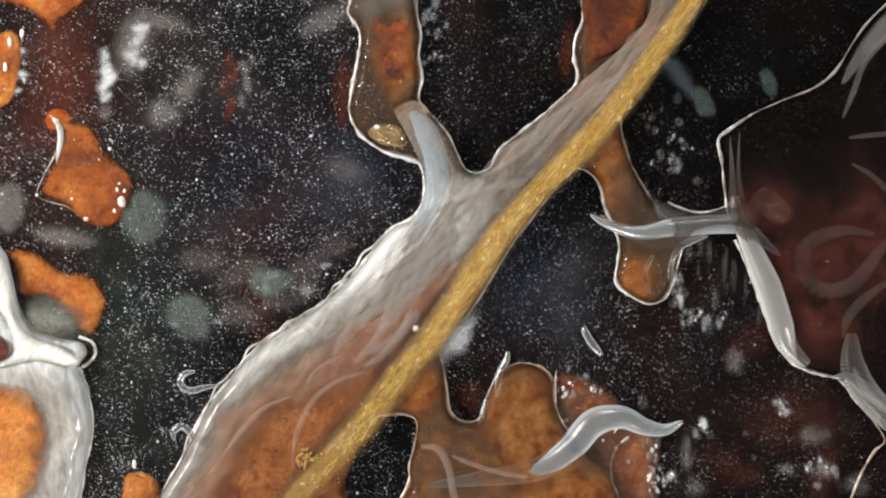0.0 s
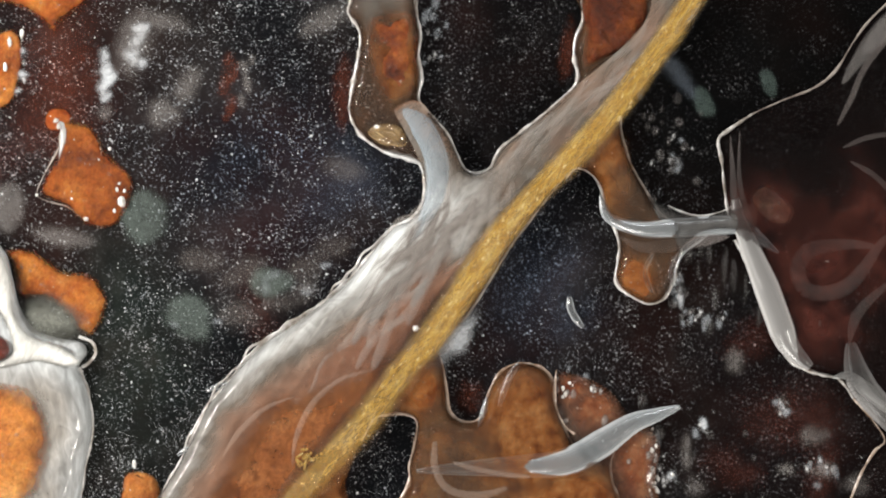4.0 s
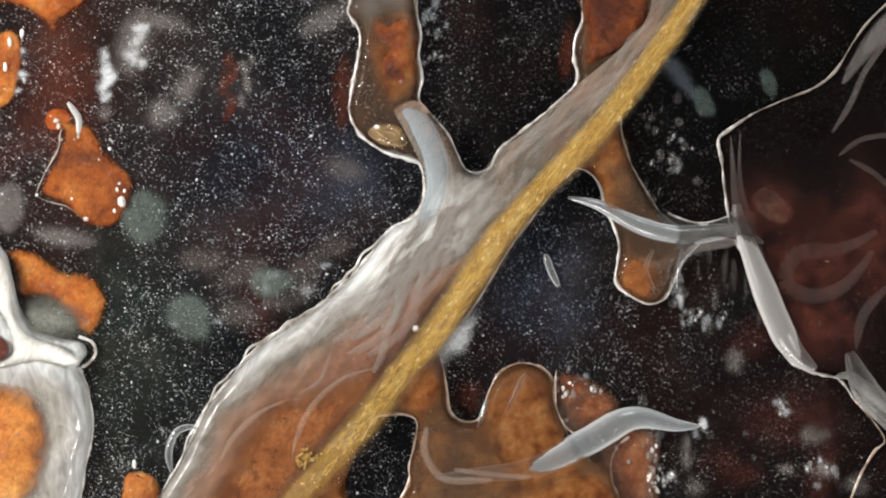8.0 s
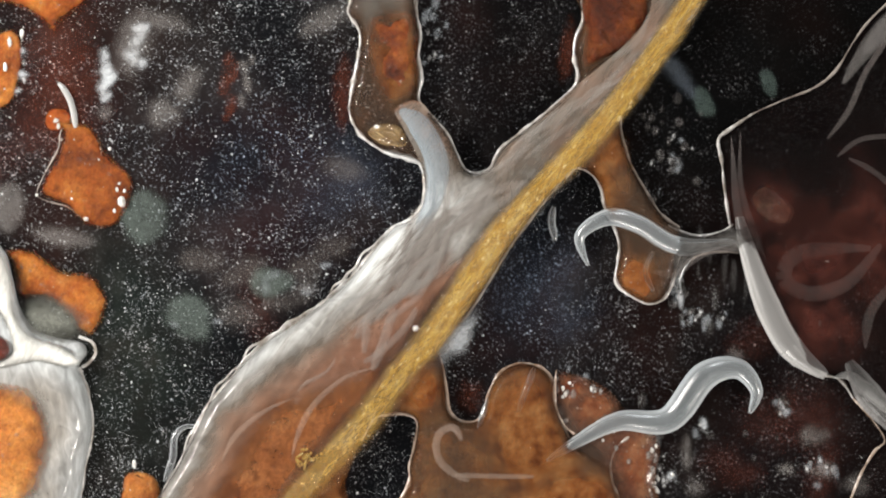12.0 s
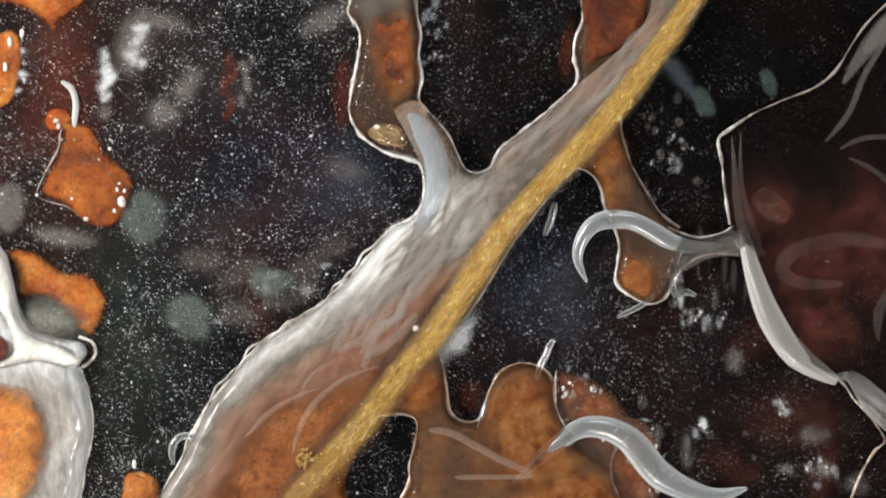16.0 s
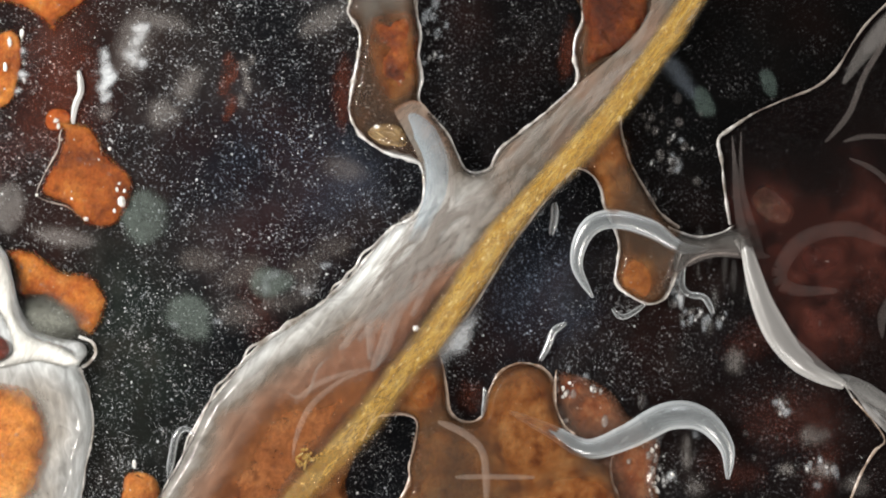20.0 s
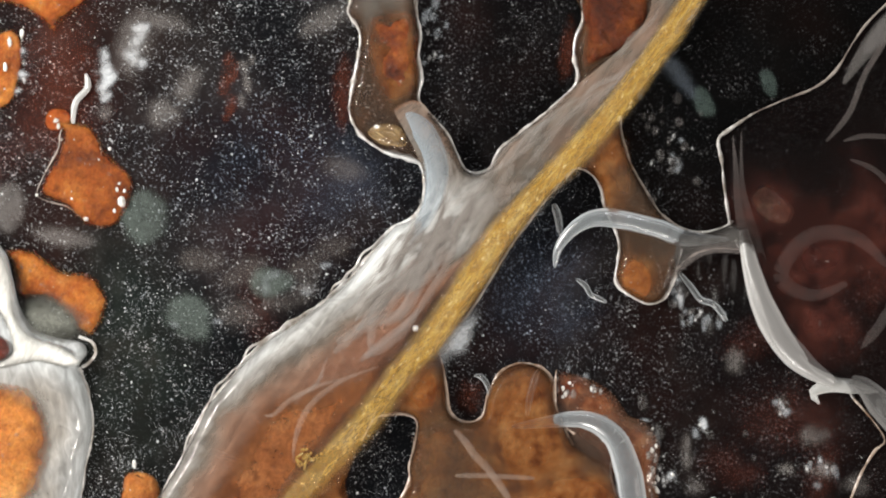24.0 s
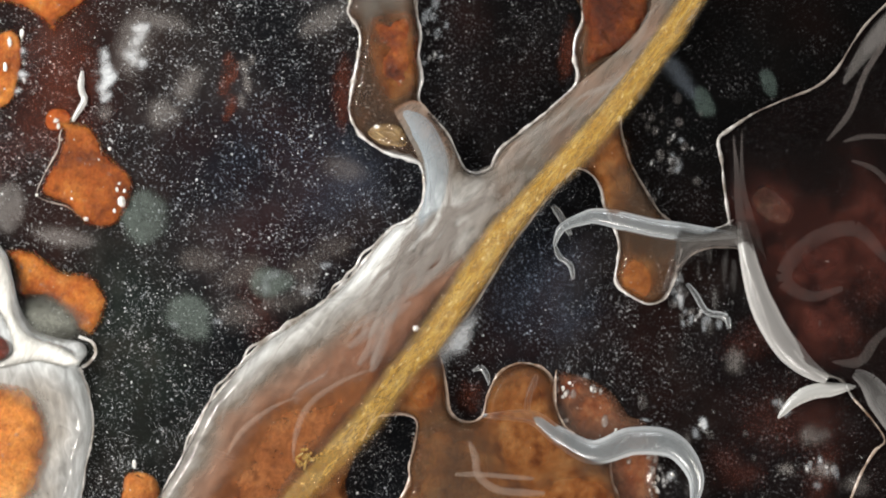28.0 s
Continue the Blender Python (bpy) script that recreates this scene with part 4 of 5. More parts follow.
for k, (x, y, rx, ry) in enumerate(((482, 488, 26, 15), (545, 515, 20, 16), (470, 510, 16, 20), (575, 470, 18, 12), (385, 570, 14, 12), (310, 575, 16, 12))):
    smear(x, y, rx, ry, -25 + 9 * k, HAZE_PALE, "soft pale wet spot on the glass", "wet spot", 3, 720.0 + k)
smear(590, 30, 80, 34, -25, HAZE_GREY, "grey smear beside the liquid", seed=14)
smear(808, 598, 58, 36, -52, HAZE_WHITE, "pale blue wet smear beside the fibre", seed=15)
smear(806, 600, 80, 40, -54, HAZE_PALE, "pale blue wet smear beside the fibre", seed=28)
smear(800, 606, 50, 30, -48, HAZE_WHITE, "pale blue wet spot beside the fibre", seed=27)
smear(822, 585, 34, 26, -50, HAZE_WHITE, "pale blue wet spot beside the fibre", seed=26)
smear(1245, 182, 22, 36, -30, HAZE_IRIS, "small greenish dried drop on the glass", "dried drop", 6, 16)
smear(1362, 148, 18, 32, -25, HAZE_IRIS, "small greenish dried drop on the glass", "dried drop", 6, 17)
smear(1195, 128, 26, 70, -38, HAZE_SLATE, "bluish grey smear beside the fibre", seed=18)
# Reddish tints along the borders of the liquid.
smear(1004, 90, 24, 70, 5, HAZE_RED, "reddish tint beside the liquid", "stain", 3, 22)
smear(830, 700, 40, 44, 0, HAZE_RED, "reddish tint beside the liquid", "stain", 3, 24)
smear(606, 165, 30, 80, 0, HAZE_RED, "reddish tint beside the liquid", "stain", 3, 19)

# A bluish cast over parts of the dark glass, put in as colour.
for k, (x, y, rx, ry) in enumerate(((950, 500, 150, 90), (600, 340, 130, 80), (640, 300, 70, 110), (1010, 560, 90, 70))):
    smear(x, y, rx, ry, -35, HAZE_BLUE, "faint bluish cast painted on the glass", "wet sheen", 2, 600.0 + k)
# Broad faint wine-red tints on the glass.
for k, (x, y, rx, ry) in enumerate(((1400, 740, 130, 100), (1300, 830, 90, 60), (30, 260, 70, 110), (1330, 600, 60, 80), (460, 560, 110, 60), (1450, 850, 90, 50))):
    smear(x, y, rx, ry, 20 * k, HAZE_WINE, "faint wine-red tint on the glass", "stain", 2.4, 620.0 + k)

# ---- droplets ----


def droplet(x, y, rx, ry, label="clear shiny water droplet on the glass", z=0.0):
    v, f = [], []
    n, m = 14, 5
    for j in range(m):
        e = j / m * math.pi / 2
        for i in range(n):
            a = 2 * math.pi * i / n
            v.append((x + rx * math.cos(e) * math.cos(a), y + ry * math.cos(e) * math.sin(a), z + 0.8 * min(rx, ry) * math.sin(e)))
    v.append((x, y, z + 0.8 * min(rx, ry)))
    for j in range(m - 1):
        for i in range(n):
            f.append((j * n + i, (j + 1) * n + i, (j + 1) * n + (i + 1) % n, j * n + (i + 1) % n))
    for i in range(n):
        f.append(((m - 1) * n + i, m * n, (m - 1) * n + (i + 1) % n))
    return thing("droplet", v, f, DROP, label, "droplet", "droplets on the glass")


rnd = random.Random(11)
for cx, cy, sx, sy, count, big in ((1020, 700, 30, 40, 16, 12), (1150, 800, 26, 60, 16, 16), (1200, 520, 10, 30, 6, 12), (1240, 560, 40, 20, 10, 8), (1180, 270, 45, 70, 22, 11), (1060, 830, 30, 30, 7, 10), (1400, 780, 70, 60, 9, 8), (1250, 760, 14, 20, 4, 9)):
    for k in range(count):
        r = big * rnd.uniform(0.35, 1.0)
        droplet(rnd.gauss(cx, sx * 0.6), rnd.gauss(cy, sy * 0.6), r * rnd.uniform(0.7, 1.0), r * rnd.uniform(0.9, 1.3))

# Small glints round the droplets, painted as pale patches.
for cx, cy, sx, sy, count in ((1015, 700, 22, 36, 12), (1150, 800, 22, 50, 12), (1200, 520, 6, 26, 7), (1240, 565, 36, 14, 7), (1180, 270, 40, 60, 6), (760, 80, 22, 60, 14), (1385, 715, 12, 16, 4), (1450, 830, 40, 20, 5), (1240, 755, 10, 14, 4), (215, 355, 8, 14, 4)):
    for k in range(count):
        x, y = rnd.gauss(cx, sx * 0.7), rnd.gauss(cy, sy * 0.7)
        smear(x, y, rnd.uniform(5, 14), rnd.uniform(7, 20), rnd.uniform(-20, 20), HAZE_PALE, "small white glint painted on the glass", "wet spot", 2.5, k + cx)

# Brighter glints, painted white.
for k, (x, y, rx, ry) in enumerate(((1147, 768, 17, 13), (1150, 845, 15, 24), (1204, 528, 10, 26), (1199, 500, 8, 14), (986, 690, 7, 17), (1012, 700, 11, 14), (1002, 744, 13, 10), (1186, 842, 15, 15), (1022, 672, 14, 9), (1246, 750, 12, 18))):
    smear(x, y, rx, ry, 0, HAZE_WHITE, "bright white glint painted on the glass", "wet spot", 3, k + 300.0)

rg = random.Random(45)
# Sharp little glints, also white colour on the glass.
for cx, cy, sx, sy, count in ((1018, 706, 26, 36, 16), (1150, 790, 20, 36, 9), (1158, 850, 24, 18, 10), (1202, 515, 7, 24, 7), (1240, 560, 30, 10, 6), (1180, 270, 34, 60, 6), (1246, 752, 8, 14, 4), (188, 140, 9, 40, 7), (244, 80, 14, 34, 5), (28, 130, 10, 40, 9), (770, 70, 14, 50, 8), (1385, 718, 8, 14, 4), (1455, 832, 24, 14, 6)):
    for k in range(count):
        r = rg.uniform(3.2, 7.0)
        smear(rg.gauss(cx, sx * 0.6), rg.gauss(cy, sy * 0.6), r, r * rg.uniform(0.8, 1.9), rg.uniform(-30, 30), GLINT_PATCH, "sharp white glint painted on the glass", "wet spot", 4, 500.0 + cx + k)

rg = random.Random(44)
for k in range(12):
    smear(rg.uniform(1210, 1345), rg.uniform(430, 610), rg.uniform(6, 12), rg.uniform(20, 46), rg.uniform(-6, 6), HAZE_FAINT, "faint upright wet streak on the glass", "smear", 3, 400.0 + k)
# Grey smears, and one sparkle by the fibre painted white.
for k, (x, y, rx, ry) in enumerate(((1385, 718, 18, 28), (1455, 832, 34, 24), (1515, 858, 36, 30), (1440, 770, 40, 30), (1390, 830, 26, 20), (1225, 22, 12, 30), (1215, 800, 20, 40), (1230, 860, 30, 30), (1300, 640, 26, 34))):
    smear(x, y, rx, ry, 32 if k == 5 else 0, HAZE_WHITE if k == 5 else HAZE_GREY, "grey wet smear on the glass", "smear", 3, 430.0 + k)

# ---- an amber bubble, golden crumbs and a pale speck ----
v, f, s = mound([(655, 240), (668, 222), (700, 222), (722, 238), (712, 256), (680, 258)], 12, 12, 3.0, 2.0, 0.08, 2.0, FILM_H - 4)
bubble = thing("air_bubble", v, f, AMBER, "amber air bubble caught in the liquid", "bubble", soft=s)
for rx, ry, k, span in ((31, 17, 0.2, 4.0), (24, 11, 2.6, 3.2), (17, 8, 0.9, 3.6), (10, 5, 3.4, 3.0)):
    a = np.linspace(k, k + span, 24)
    w = 1 + 0.15 * np.sin(3 * a + rx)
    arc = np.column_stack([688 + rx * w * np.cos(a), 240 + ry * w * np.sin(a) + 0.25 * rx * np.cos(a), 57 + 0 * a])
    v, f = tube(arc, 1.4 * np.sin(np.linspace(0.3, 2.8, 24)) + 0.4, 6)
    part("bubble_ring", v, f, AMBER, bubble, "curved amber bubble edge")
bead(bubble, 668, 226, 56, 9, 7)


rg = random.Random(8)
for k in range(14):
    x, y = 528 + rg.uniform(0, 40), 795 + rg.uniform(0, 26)
    p = [(x, y, 62), (x + rg.uniform(-9, 12), y + rg.uniform(-8, 8), 66), (x + rg.uniform(-12, 18), y + rg.uniform(-12, 12), 62)]
    v, f = tube(np.array(p), 2.0, 5)
    thing("fibre_crumb", v, f, FIBRIL, "tiny golden fibre crumb on the slime", "crumb", "golden crumbs")
# Small pale spot beside the fibre.
v, f, s = mound([(731, 576), (738, 575), (741, 581), (735, 587), (730, 583)], 4, 5, 2.0, 1.0, 0.1, 1.0, 52)
thing("pale_spot", v, f, GLINT, "small pale spot on the slime", "crumb", soft=s)

# ---- dust grains scattered on the glass ----
rng = np.random.default_rng(7)
pts = np.column_stack([rng.uniform(-60, 1630, 85000), rng.uniform(-60, 940, 85000)])
keep = (fbm(pts, 0.006, 40.0) * 0.8 + 0.50) * np.clip(fbm(pts, 0.03, 9.0) * 1.6 + 0.6, 0, 1.4) - 0.40 * np.clip((pts[:, 0] - 1000) / 300, 0, 1) - 0.25 * np.clip((pts[:, 0] - 740) / 60, 0, 1) * np.clip((270 - pts[:, 1]) / 80, 0, 1) > rng.uniform(0, 1, len(pts))
pts = pts[keep]
dry = ~inside(pts, spline(centre_outline, True)) & ~inside(pts, spline(right_outline, True))
pts = pts[dry]
octa_f = [(0, 1, 4), (1, 2, 4), (2, 3, 4), (3, 0, 4)]
pieces = []
size = (1.12 - 0.45 * np.clip((pts[:, 0] - 720) / 200, 0, 1)) * np.clip(0.42 * rng.pareto(2.8, len(pts)) + 0.7, 0.7, 2.7)
for (x, y), r in zip(pts, size):
    a0, k0 = rng.uniform(0, 6.28), rng.uniform(0.35, 1.25, 4)
    ring = [(x + r * math.cos(a0 + i * 1.571) * k0[i], y + r * math.sin(a0 + i * 1.571) * k0[i], 0.0) for i in range(4)]
    pieces.append((np.array(ring + [(x, y, r)]), octa_f))
v, f = merge(pieces)
thing("dust_grains", v, f, SPECK, "fine pale dust grains scattered over dark glass", "dust", kind="stuff", smooth=False)

# ---- worms, each a chain of short rigid rings ----
WORMS = []
film_line = spline(centre_outline, True)


both_films = (film_line[::3], spline(right_outline, True)[::3])


def wet(q):
    """0 on the dry glass, 1 well inside a liquid film."""
    k = np.zeros(len(q))
    for line in both_films:
        d = distance(q, line, True)
        k = np.maximum(k, smooth((np.where(inside(q, line), d, -d) + 4) / 18))
    return k


class Worm:
    def __init__(self, name, label, length, radius, rings, material, keys, z=None, head=0.25, tail=0.5, blunt=0.06, group="worms in the culture"):
        self.keys = keys
        self.length, self.rings, self.radius, self.z = length, rings, radius, z
        first = keys[0][1]
        self.ob = group_at(name, first[0][0], first[0][1], label, "worm", group)
        self.base = (first[0][0], first[0][1])
        step = length / rings
        self.parts = []
        for i in range(rings):
            lap = 0.3 if material is WORM else 0.0 if material in CLEAR else 0.25
            xs = np.linspace(-lap, 1 + lap, 6) * step
            u = np.clip((i * step + xs) / length, 0, 1)
            r = radius * np.minimum(1, np.minimum(blunt + (1 - blunt) * np.clip(u / head, 0, 1) ** 0.7, blunt + (1 - blunt) * np.clip((1 - u) / tail, 0, 1) ** 0.7))
            v, f = tube(np.column_stack([xs - step / 2, 0 * xs, 0 * xs]), r, 12)
            if 0 < i < rings - 1:
                f = f[:-2]
            # 1 at the flanks, 0 on the back; steers the painted edge light.
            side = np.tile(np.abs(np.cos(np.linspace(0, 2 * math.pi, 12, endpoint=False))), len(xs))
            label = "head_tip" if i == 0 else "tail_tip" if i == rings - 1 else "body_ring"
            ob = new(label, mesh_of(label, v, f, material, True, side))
            ob.parent = self.ob
            self.parts.append(ob)
        WORMS.append(self)

    def shape(self, pts):
        """Ring points from the head along the body."""
        line = spline(pts)
        n = self.rings + 1
        s = np.linspace(0, self.length, n)
        total = np.linalg.norm(np.diff(line, axis=0), axis=1).sum()
        if total < self.length + 1:
            d = line[-1] - line[-4]
            d = d / max(np.linalg.norm(d), 1e-6)
            line = np.vstack([line, line[-1] + d * (self.length + 2 - total)])
        return along(line, s=s)

    def drive(self, step=0.5):
        times = np.array([k[0] for k in self.keys], float)
        shapes = np.array([self.shape(k[1]) for k in self.keys])
        rows = [[] for _ in self.parts]
        for t in np.arange(0, 28.01, step):
            j = int(np.clip(np.searchsorted(times, t, side="right") - 1, 0, len(times) - 2)) if len(times) > 1 else 0
            if len(times) == 1:
                p = shapes[0]
            else:
                a, b = shapes[j], shapes[j + 1]
                m0, m1 = shapes[max(j - 1, 0)], shapes[min(j + 2, len(times) - 1)]
                h = times[j + 1] - times[j]
                u = float(np.clip((t - times[j]) / h, 0, 1))
                ta = (b - m0) / max(times[j + 1] - times[max(j - 1, 0)], 1e-6) * h
                tb = (m1 - a) / max(times[min(j + 2, len(times) - 1)] - times[j], 1e-6) * h
                p = (2 * u ** 3 - 3 * u ** 2 + 1) * a + (u ** 3 - 2 * u ** 2 + u) * ta + (-2 * u ** 3 + 3 * u ** 2) * b + (u ** 3 - u ** 2) * tb
            mid = (p[1:] + p[:-1]) / 2
            d = p[1:] - p[:-1]
            if callable(self.z):
                z = self.z(mid)
            else:
                z = np.full(len(mid), self.radius * 0.95 if self.z is None else self.z)
                if self.z is None:
                    deep = np.max([distance(mid, line, True) * inside(mid, line) for line in both_films], 0)
                    low = FILM_H - self.radius - 8 if self.radius < 8 else FILM_H - self.radius * (0.46 + 0.54 * smooth((deep - 25) / 110))
                    low = np.maximum(low - 26 * smooth((mid[:, 0] - 1275) / 40), self.radius * 0.95)
                    z = z + (low - z) * wet(mid)
            for i in range(self.rings):
                ang = math.degrees(math.atan2(-d[i, 1], d[i, 0]))
                rows[i].append((float(t), pose((mid[i, 0] - self.base[0]) * U, (self.base[1] - mid[i, 1]) * U, float(z[i]) * U, 0, 0, ang)))
        for ob, r in zip(self.parts, rows):
            walk(ob, r)


def worms_on_glass():
    # points run from the head backwards
    big = []
    big.append((0, [(1206, 746), (1176, 760), (1140, 755), (1098, 738), (1050, 748), (1010, 790), (950, 830), (860, 845)]))
    big.append((1, [(1216, 694), (1192, 738), (1160, 762), (1108, 764), (1038, 746), (985, 790), (960, 828), (870, 845)]))
    big.append((2, [(1200, 694), (1165, 732), (1118, 758), (1056, 746), (994, 760), (945, 798), (870, 830)]))
    big.append((3, [(1196, 704), (1146, 740), (1074, 772), (985, 806), (861, 822)]))
    big.append((6, [(1215, 752), (1180, 740), (1128, 736), (1074, 786), (1000, 832), (850, 836)]))
    big.append((7, [(1218, 758), (1180, 749), (1118, 732), (1048, 780), (985, 830), (850, 838)]))
    big.append((8, [(1235, 754), (1196, 752), (1118, 740), (1040, 780), (942, 827), (845, 838)]))
    big.append((9, [(1312, 627), (1268, 646), (1250, 705), (1198, 746), (1118, 740), (1046, 786), (942, 826)]))
    big.append((10, [(1346, 682), (1318, 657), (1285, 664), (1248, 705), (1196, 746), (1108, 742), (1038, 780), (940, 832)]))
    big.append((11, [(1362, 703), (1322, 665), (1280, 664), (1246, 708), (1200, 745), (1112, 740), (1040, 776), (945, 826)]))
    big.append((12, [(1326, 730), (1337, 690), (1303, 652), (1245, 666), (1182, 742), (1095, 745), (1022, 780), (940, 832)]))
    big.append((12.5, [(1310, 757), (1301, 700), (1250, 656), (1188, 684), (1134, 745), (1040, 780), (935, 832)]))
    big.append((14.5, [(1206, 905), (1198, 800), (1178, 735), (1138, 706), (1068, 742), (1004, 790), (932, 833)]))
    big.append((15.5, [(1242, 895), (1178, 816), (1134, 747), (1074, 736), (1014, 780), (940, 837)]))
    big.append((16, [(1320, 864), (1252, 876), (1170, 842), (1108, 774), (1038, 755), (978, 790), (922, 842)]))
    big.append((17, [(1296, 766), (1272, 826), (1212, 860), (1150, 836), (1092, 776), (1030, 756), (970, 782), (928, 838)]))
    big.append((18, [(1264, 702), (1255, 780), (1206, 848), (1128, 850), (1056, 790), (986, 756), (938, 792)]))
    big.append((18.5, [(1301, 680), (1242, 762), (1180, 840), (1118, 832), (1056, 774), (986, 742), (938, 788)]))
    big.append((19, [(1346, 714), (1268, 712), (1198, 764), (1128, 814), (1056, 790), (978, 744), (920, 776)]))
    big.append((19.5, [(1342, 796), (1304, 740), (1234, 730), (1162, 764), (1092, 800), (1020, 764), (948, 737)]))
    big.append((20, [(1287, 846), (1284, 790), (1242, 742), (1182, 736), (1110, 772), (1040, 794), (978, 764), (915, 734)]))
    big.append((20.5, [(1250, 895), (1240, 818), (1196, 758), (1128, 756), (1048, 790), (985, 772), (905, 728)]))
    big.append((21.5, [(1180, 912), (1187, 836), (1152, 782), (1084, 780), (1012, 790), (934, 754), (890, 722)]))
    big.append((23.5, [(1235, 905), (1185, 940), (1132, 925), (1110, 836), (1058, 766), (986, 752), (912, 764)]))
    big.append((24, [(1264, 880), (1218, 915), (1164, 930), (1124, 900), (1110, 832), (1085, 772), (1030, 742), (940, 750)]))
    big.append((25, [(1295, 808), (1222, 880), (1170, 912), (1130, 890), (1110, 830), (1088, 770), (1030, 738), (940, 746)]))
    big.append((26, [(1354, 864), (1302, 814), (1222, 818), (1152, 858), (1092, 814), (1032, 756), (965, 745)]))
    big.append((27, [(1284, 900), (1268, 826), (1198, 786), (1118, 802), (1038, 790), (968, 754), (900, 745)]))
    big.append((28, [(1224, 905), (1230, 842), (1190, 788), (1120, 780), (1050, 800), (990, 772), (940, 738), (875, 735)]))
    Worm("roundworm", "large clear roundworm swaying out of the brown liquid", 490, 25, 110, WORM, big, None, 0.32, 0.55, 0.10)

    hook = []
    hook.append((0, [(1045, 380), (1072, 396), (1130, 412), (1200, 402), (1300, 398), (1340, 420)]))
    hook.append((2, [(1064, 352), (1076, 390), (1130, 408), (1200, 402), (1300, 398), (1340, 420)]))
    hook.append((6, [(1050, 344), (1072, 378), (1130, 402), (1200, 406), (1300, 402), (1340, 420)]))
    hook.append((7, [(1014, 350), (1062, 368), (1130, 400), (1200, 412), (1300, 406), (1340, 420)]))
    hook.append((9, [(1006, 352), (1062, 364), (1130, 398), (1200, 420), (1300, 412), (1340, 430)]))
    hook.append((10, [(1012, 368), (1068, 374), (1130, 400), (1200, 428), (1300, 416), (1340, 430)]))
    hook.append((11, [(1015, 424), (1028, 392), (1068, 384), (1125, 398), (1200, 434), (1300, 424), (1340, 430)]))
    hook.append((12, [(1040, 470), (1026, 418), (1076, 385), (1130, 398), (1200, 436), (1300, 428), (1340, 430)]))
    hook.append((15, [(1036, 484), (1022, 446), (1038, 408), (1072, 387), (1130, 396), (1200, 436), (1300, 430), (1340, 430)]))
    hook.append((17, [(1040, 516), (1019, 460), (1036, 408), (1078, 387), (1135, 396), (1205, 436), (1300, 436), (1340, 440)]))
    hook.append((18, [(1042, 526), (1017, 452), (1042, 400), (1090, 386), (1145, 400), (1205, 436), (1300, 436), (1340, 440)]))
    hook.append((20, [(1048, 526), (1020, 468), (1038, 408), (1082, 388), (1150, 405), (1210, 440), (1300, 436), (1340, 440)]))
    hook.append((21.5, [(1040, 524), (1008, 456), (1028, 408), (1068, 388), (1150, 402), (1210, 436), (1300, 434), (1340, 440)]))
    hook.append((23.5, [(987, 482), (992, 446), (1022, 404), (1070, 386), (1150, 400), (1210, 426), (1300, 428), (1340, 440)]))
    hook.append((25, [(980, 458), (990, 422), (1028, 392), (1072, 386), (1180, 410), (1310, 420), (1340, 430)]))
    hook.append((28, [(980, 436), (994, 404), (1030, 388), (1066, 384), (1180, 408), (1310, 418), (1340, 425)]))
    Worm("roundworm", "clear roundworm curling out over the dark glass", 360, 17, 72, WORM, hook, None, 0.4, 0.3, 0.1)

    little = []
    little.append((0, [(1032, 578), (1042, 600), (1062, 626)]))
    little.append((1, [(1038, 568), (1044, 592), (1056, 626)]))
    little.append((2, [(1016, 562), (1040, 588), (1060, 630)]))
    little.append((3, [(1020, 544), (1021, 572), (1042, 602)]))
    little.append((6, [(979, 488), (993, 508), (1020, 546)]))
    little.append((8, [(965, 450), (976, 482), (996, 522)]))
    little.append((9, [(988, 412), (973, 456), (992, 492)]))
    little.append((10, [(973, 403), (993, 432), (974, 476)]))
    little.append((11, [(972, 374), (976, 410), (990, 438), (980, 462)]))
    little.append((12, [(980, 366), (976, 392), (982, 424), (976, 440)]))
    little.append((16, [(982, 358), (976, 386), (966, 412)]))
    little.append((28, [(978, 364), (990, 380), (1002, 402)]))
    Worm("roundworm", "tiny shiny roundworm crossing the dark glass", 62, 6.5, 8, WORM_THIN, little, None, 0.2, 0.3, 0.45)

    tip = []
    tip.append((0, [(899, 622), (896, 640), (884, 662), (880, 700)]))
    tip.append((1, [(914, 612), (903, 632), (892, 650), (880, 690)]))
    tip.append((2, [(898, 618), (897, 636), (886, 660), (880, 700)]))
    tip.append((3, [(912, 632), (905, 645), (895, 660), (885, 700)]))
    tip.append((6, [(925, 660), (915, 670), (905, 690), (890, 720)]))
    tip.append((12, [(945, 650), (940, 665), (930, 690), (920, 720)]))
    tip.append((14.5, [(952, 624), (948, 645), (940, 670), (935, 700)]))
    tip.append((15.5, [(975, 610), (963, 618), (958, 640), (950, 680)]))
    tip.append((17, [(994, 588), (984, 614), (962, 622), (946, 645)]))
    tip.append((18.5, [(1012, 588), (980, 602), (960, 634), (950, 660)]))
    tip.append((19, [(980, 570), (986, 596), (958, 622), (944, 640)]))
    tip.append((20, [(1002, 572), (980, 586), (970, 612), (952, 645)]))
    tip.append((21.5, [(1004, 570), (978, 596), (958, 640), (945, 665)]))
    tip.append((23.5, [(984, 594), (970, 630), (955, 660), (945, 690)]))
    tip.append((24, [(952, 655), (945, 672), (938, 698), (932, 735)]))
    tip.append((25, [(950, 660), (942, 680), (935, 700), (930, 740)]))
    tip.append((28, [(950, 662), (942, 682), (935, 702), (930, 742)]))
    Worm("roundworm", "tiny roundworm reaching out of the liquid edge", 84, 6, 10, WORM_THIN, tip, None, 0.2, 0.3, 0.4)

    nip = []
    nip.append((0, [(862, 700), (858, 720), (850, 745), (840, 770)]))
    nip.append((19, [(862, 700), (858, 720), (850, 745), (840, 770)]))
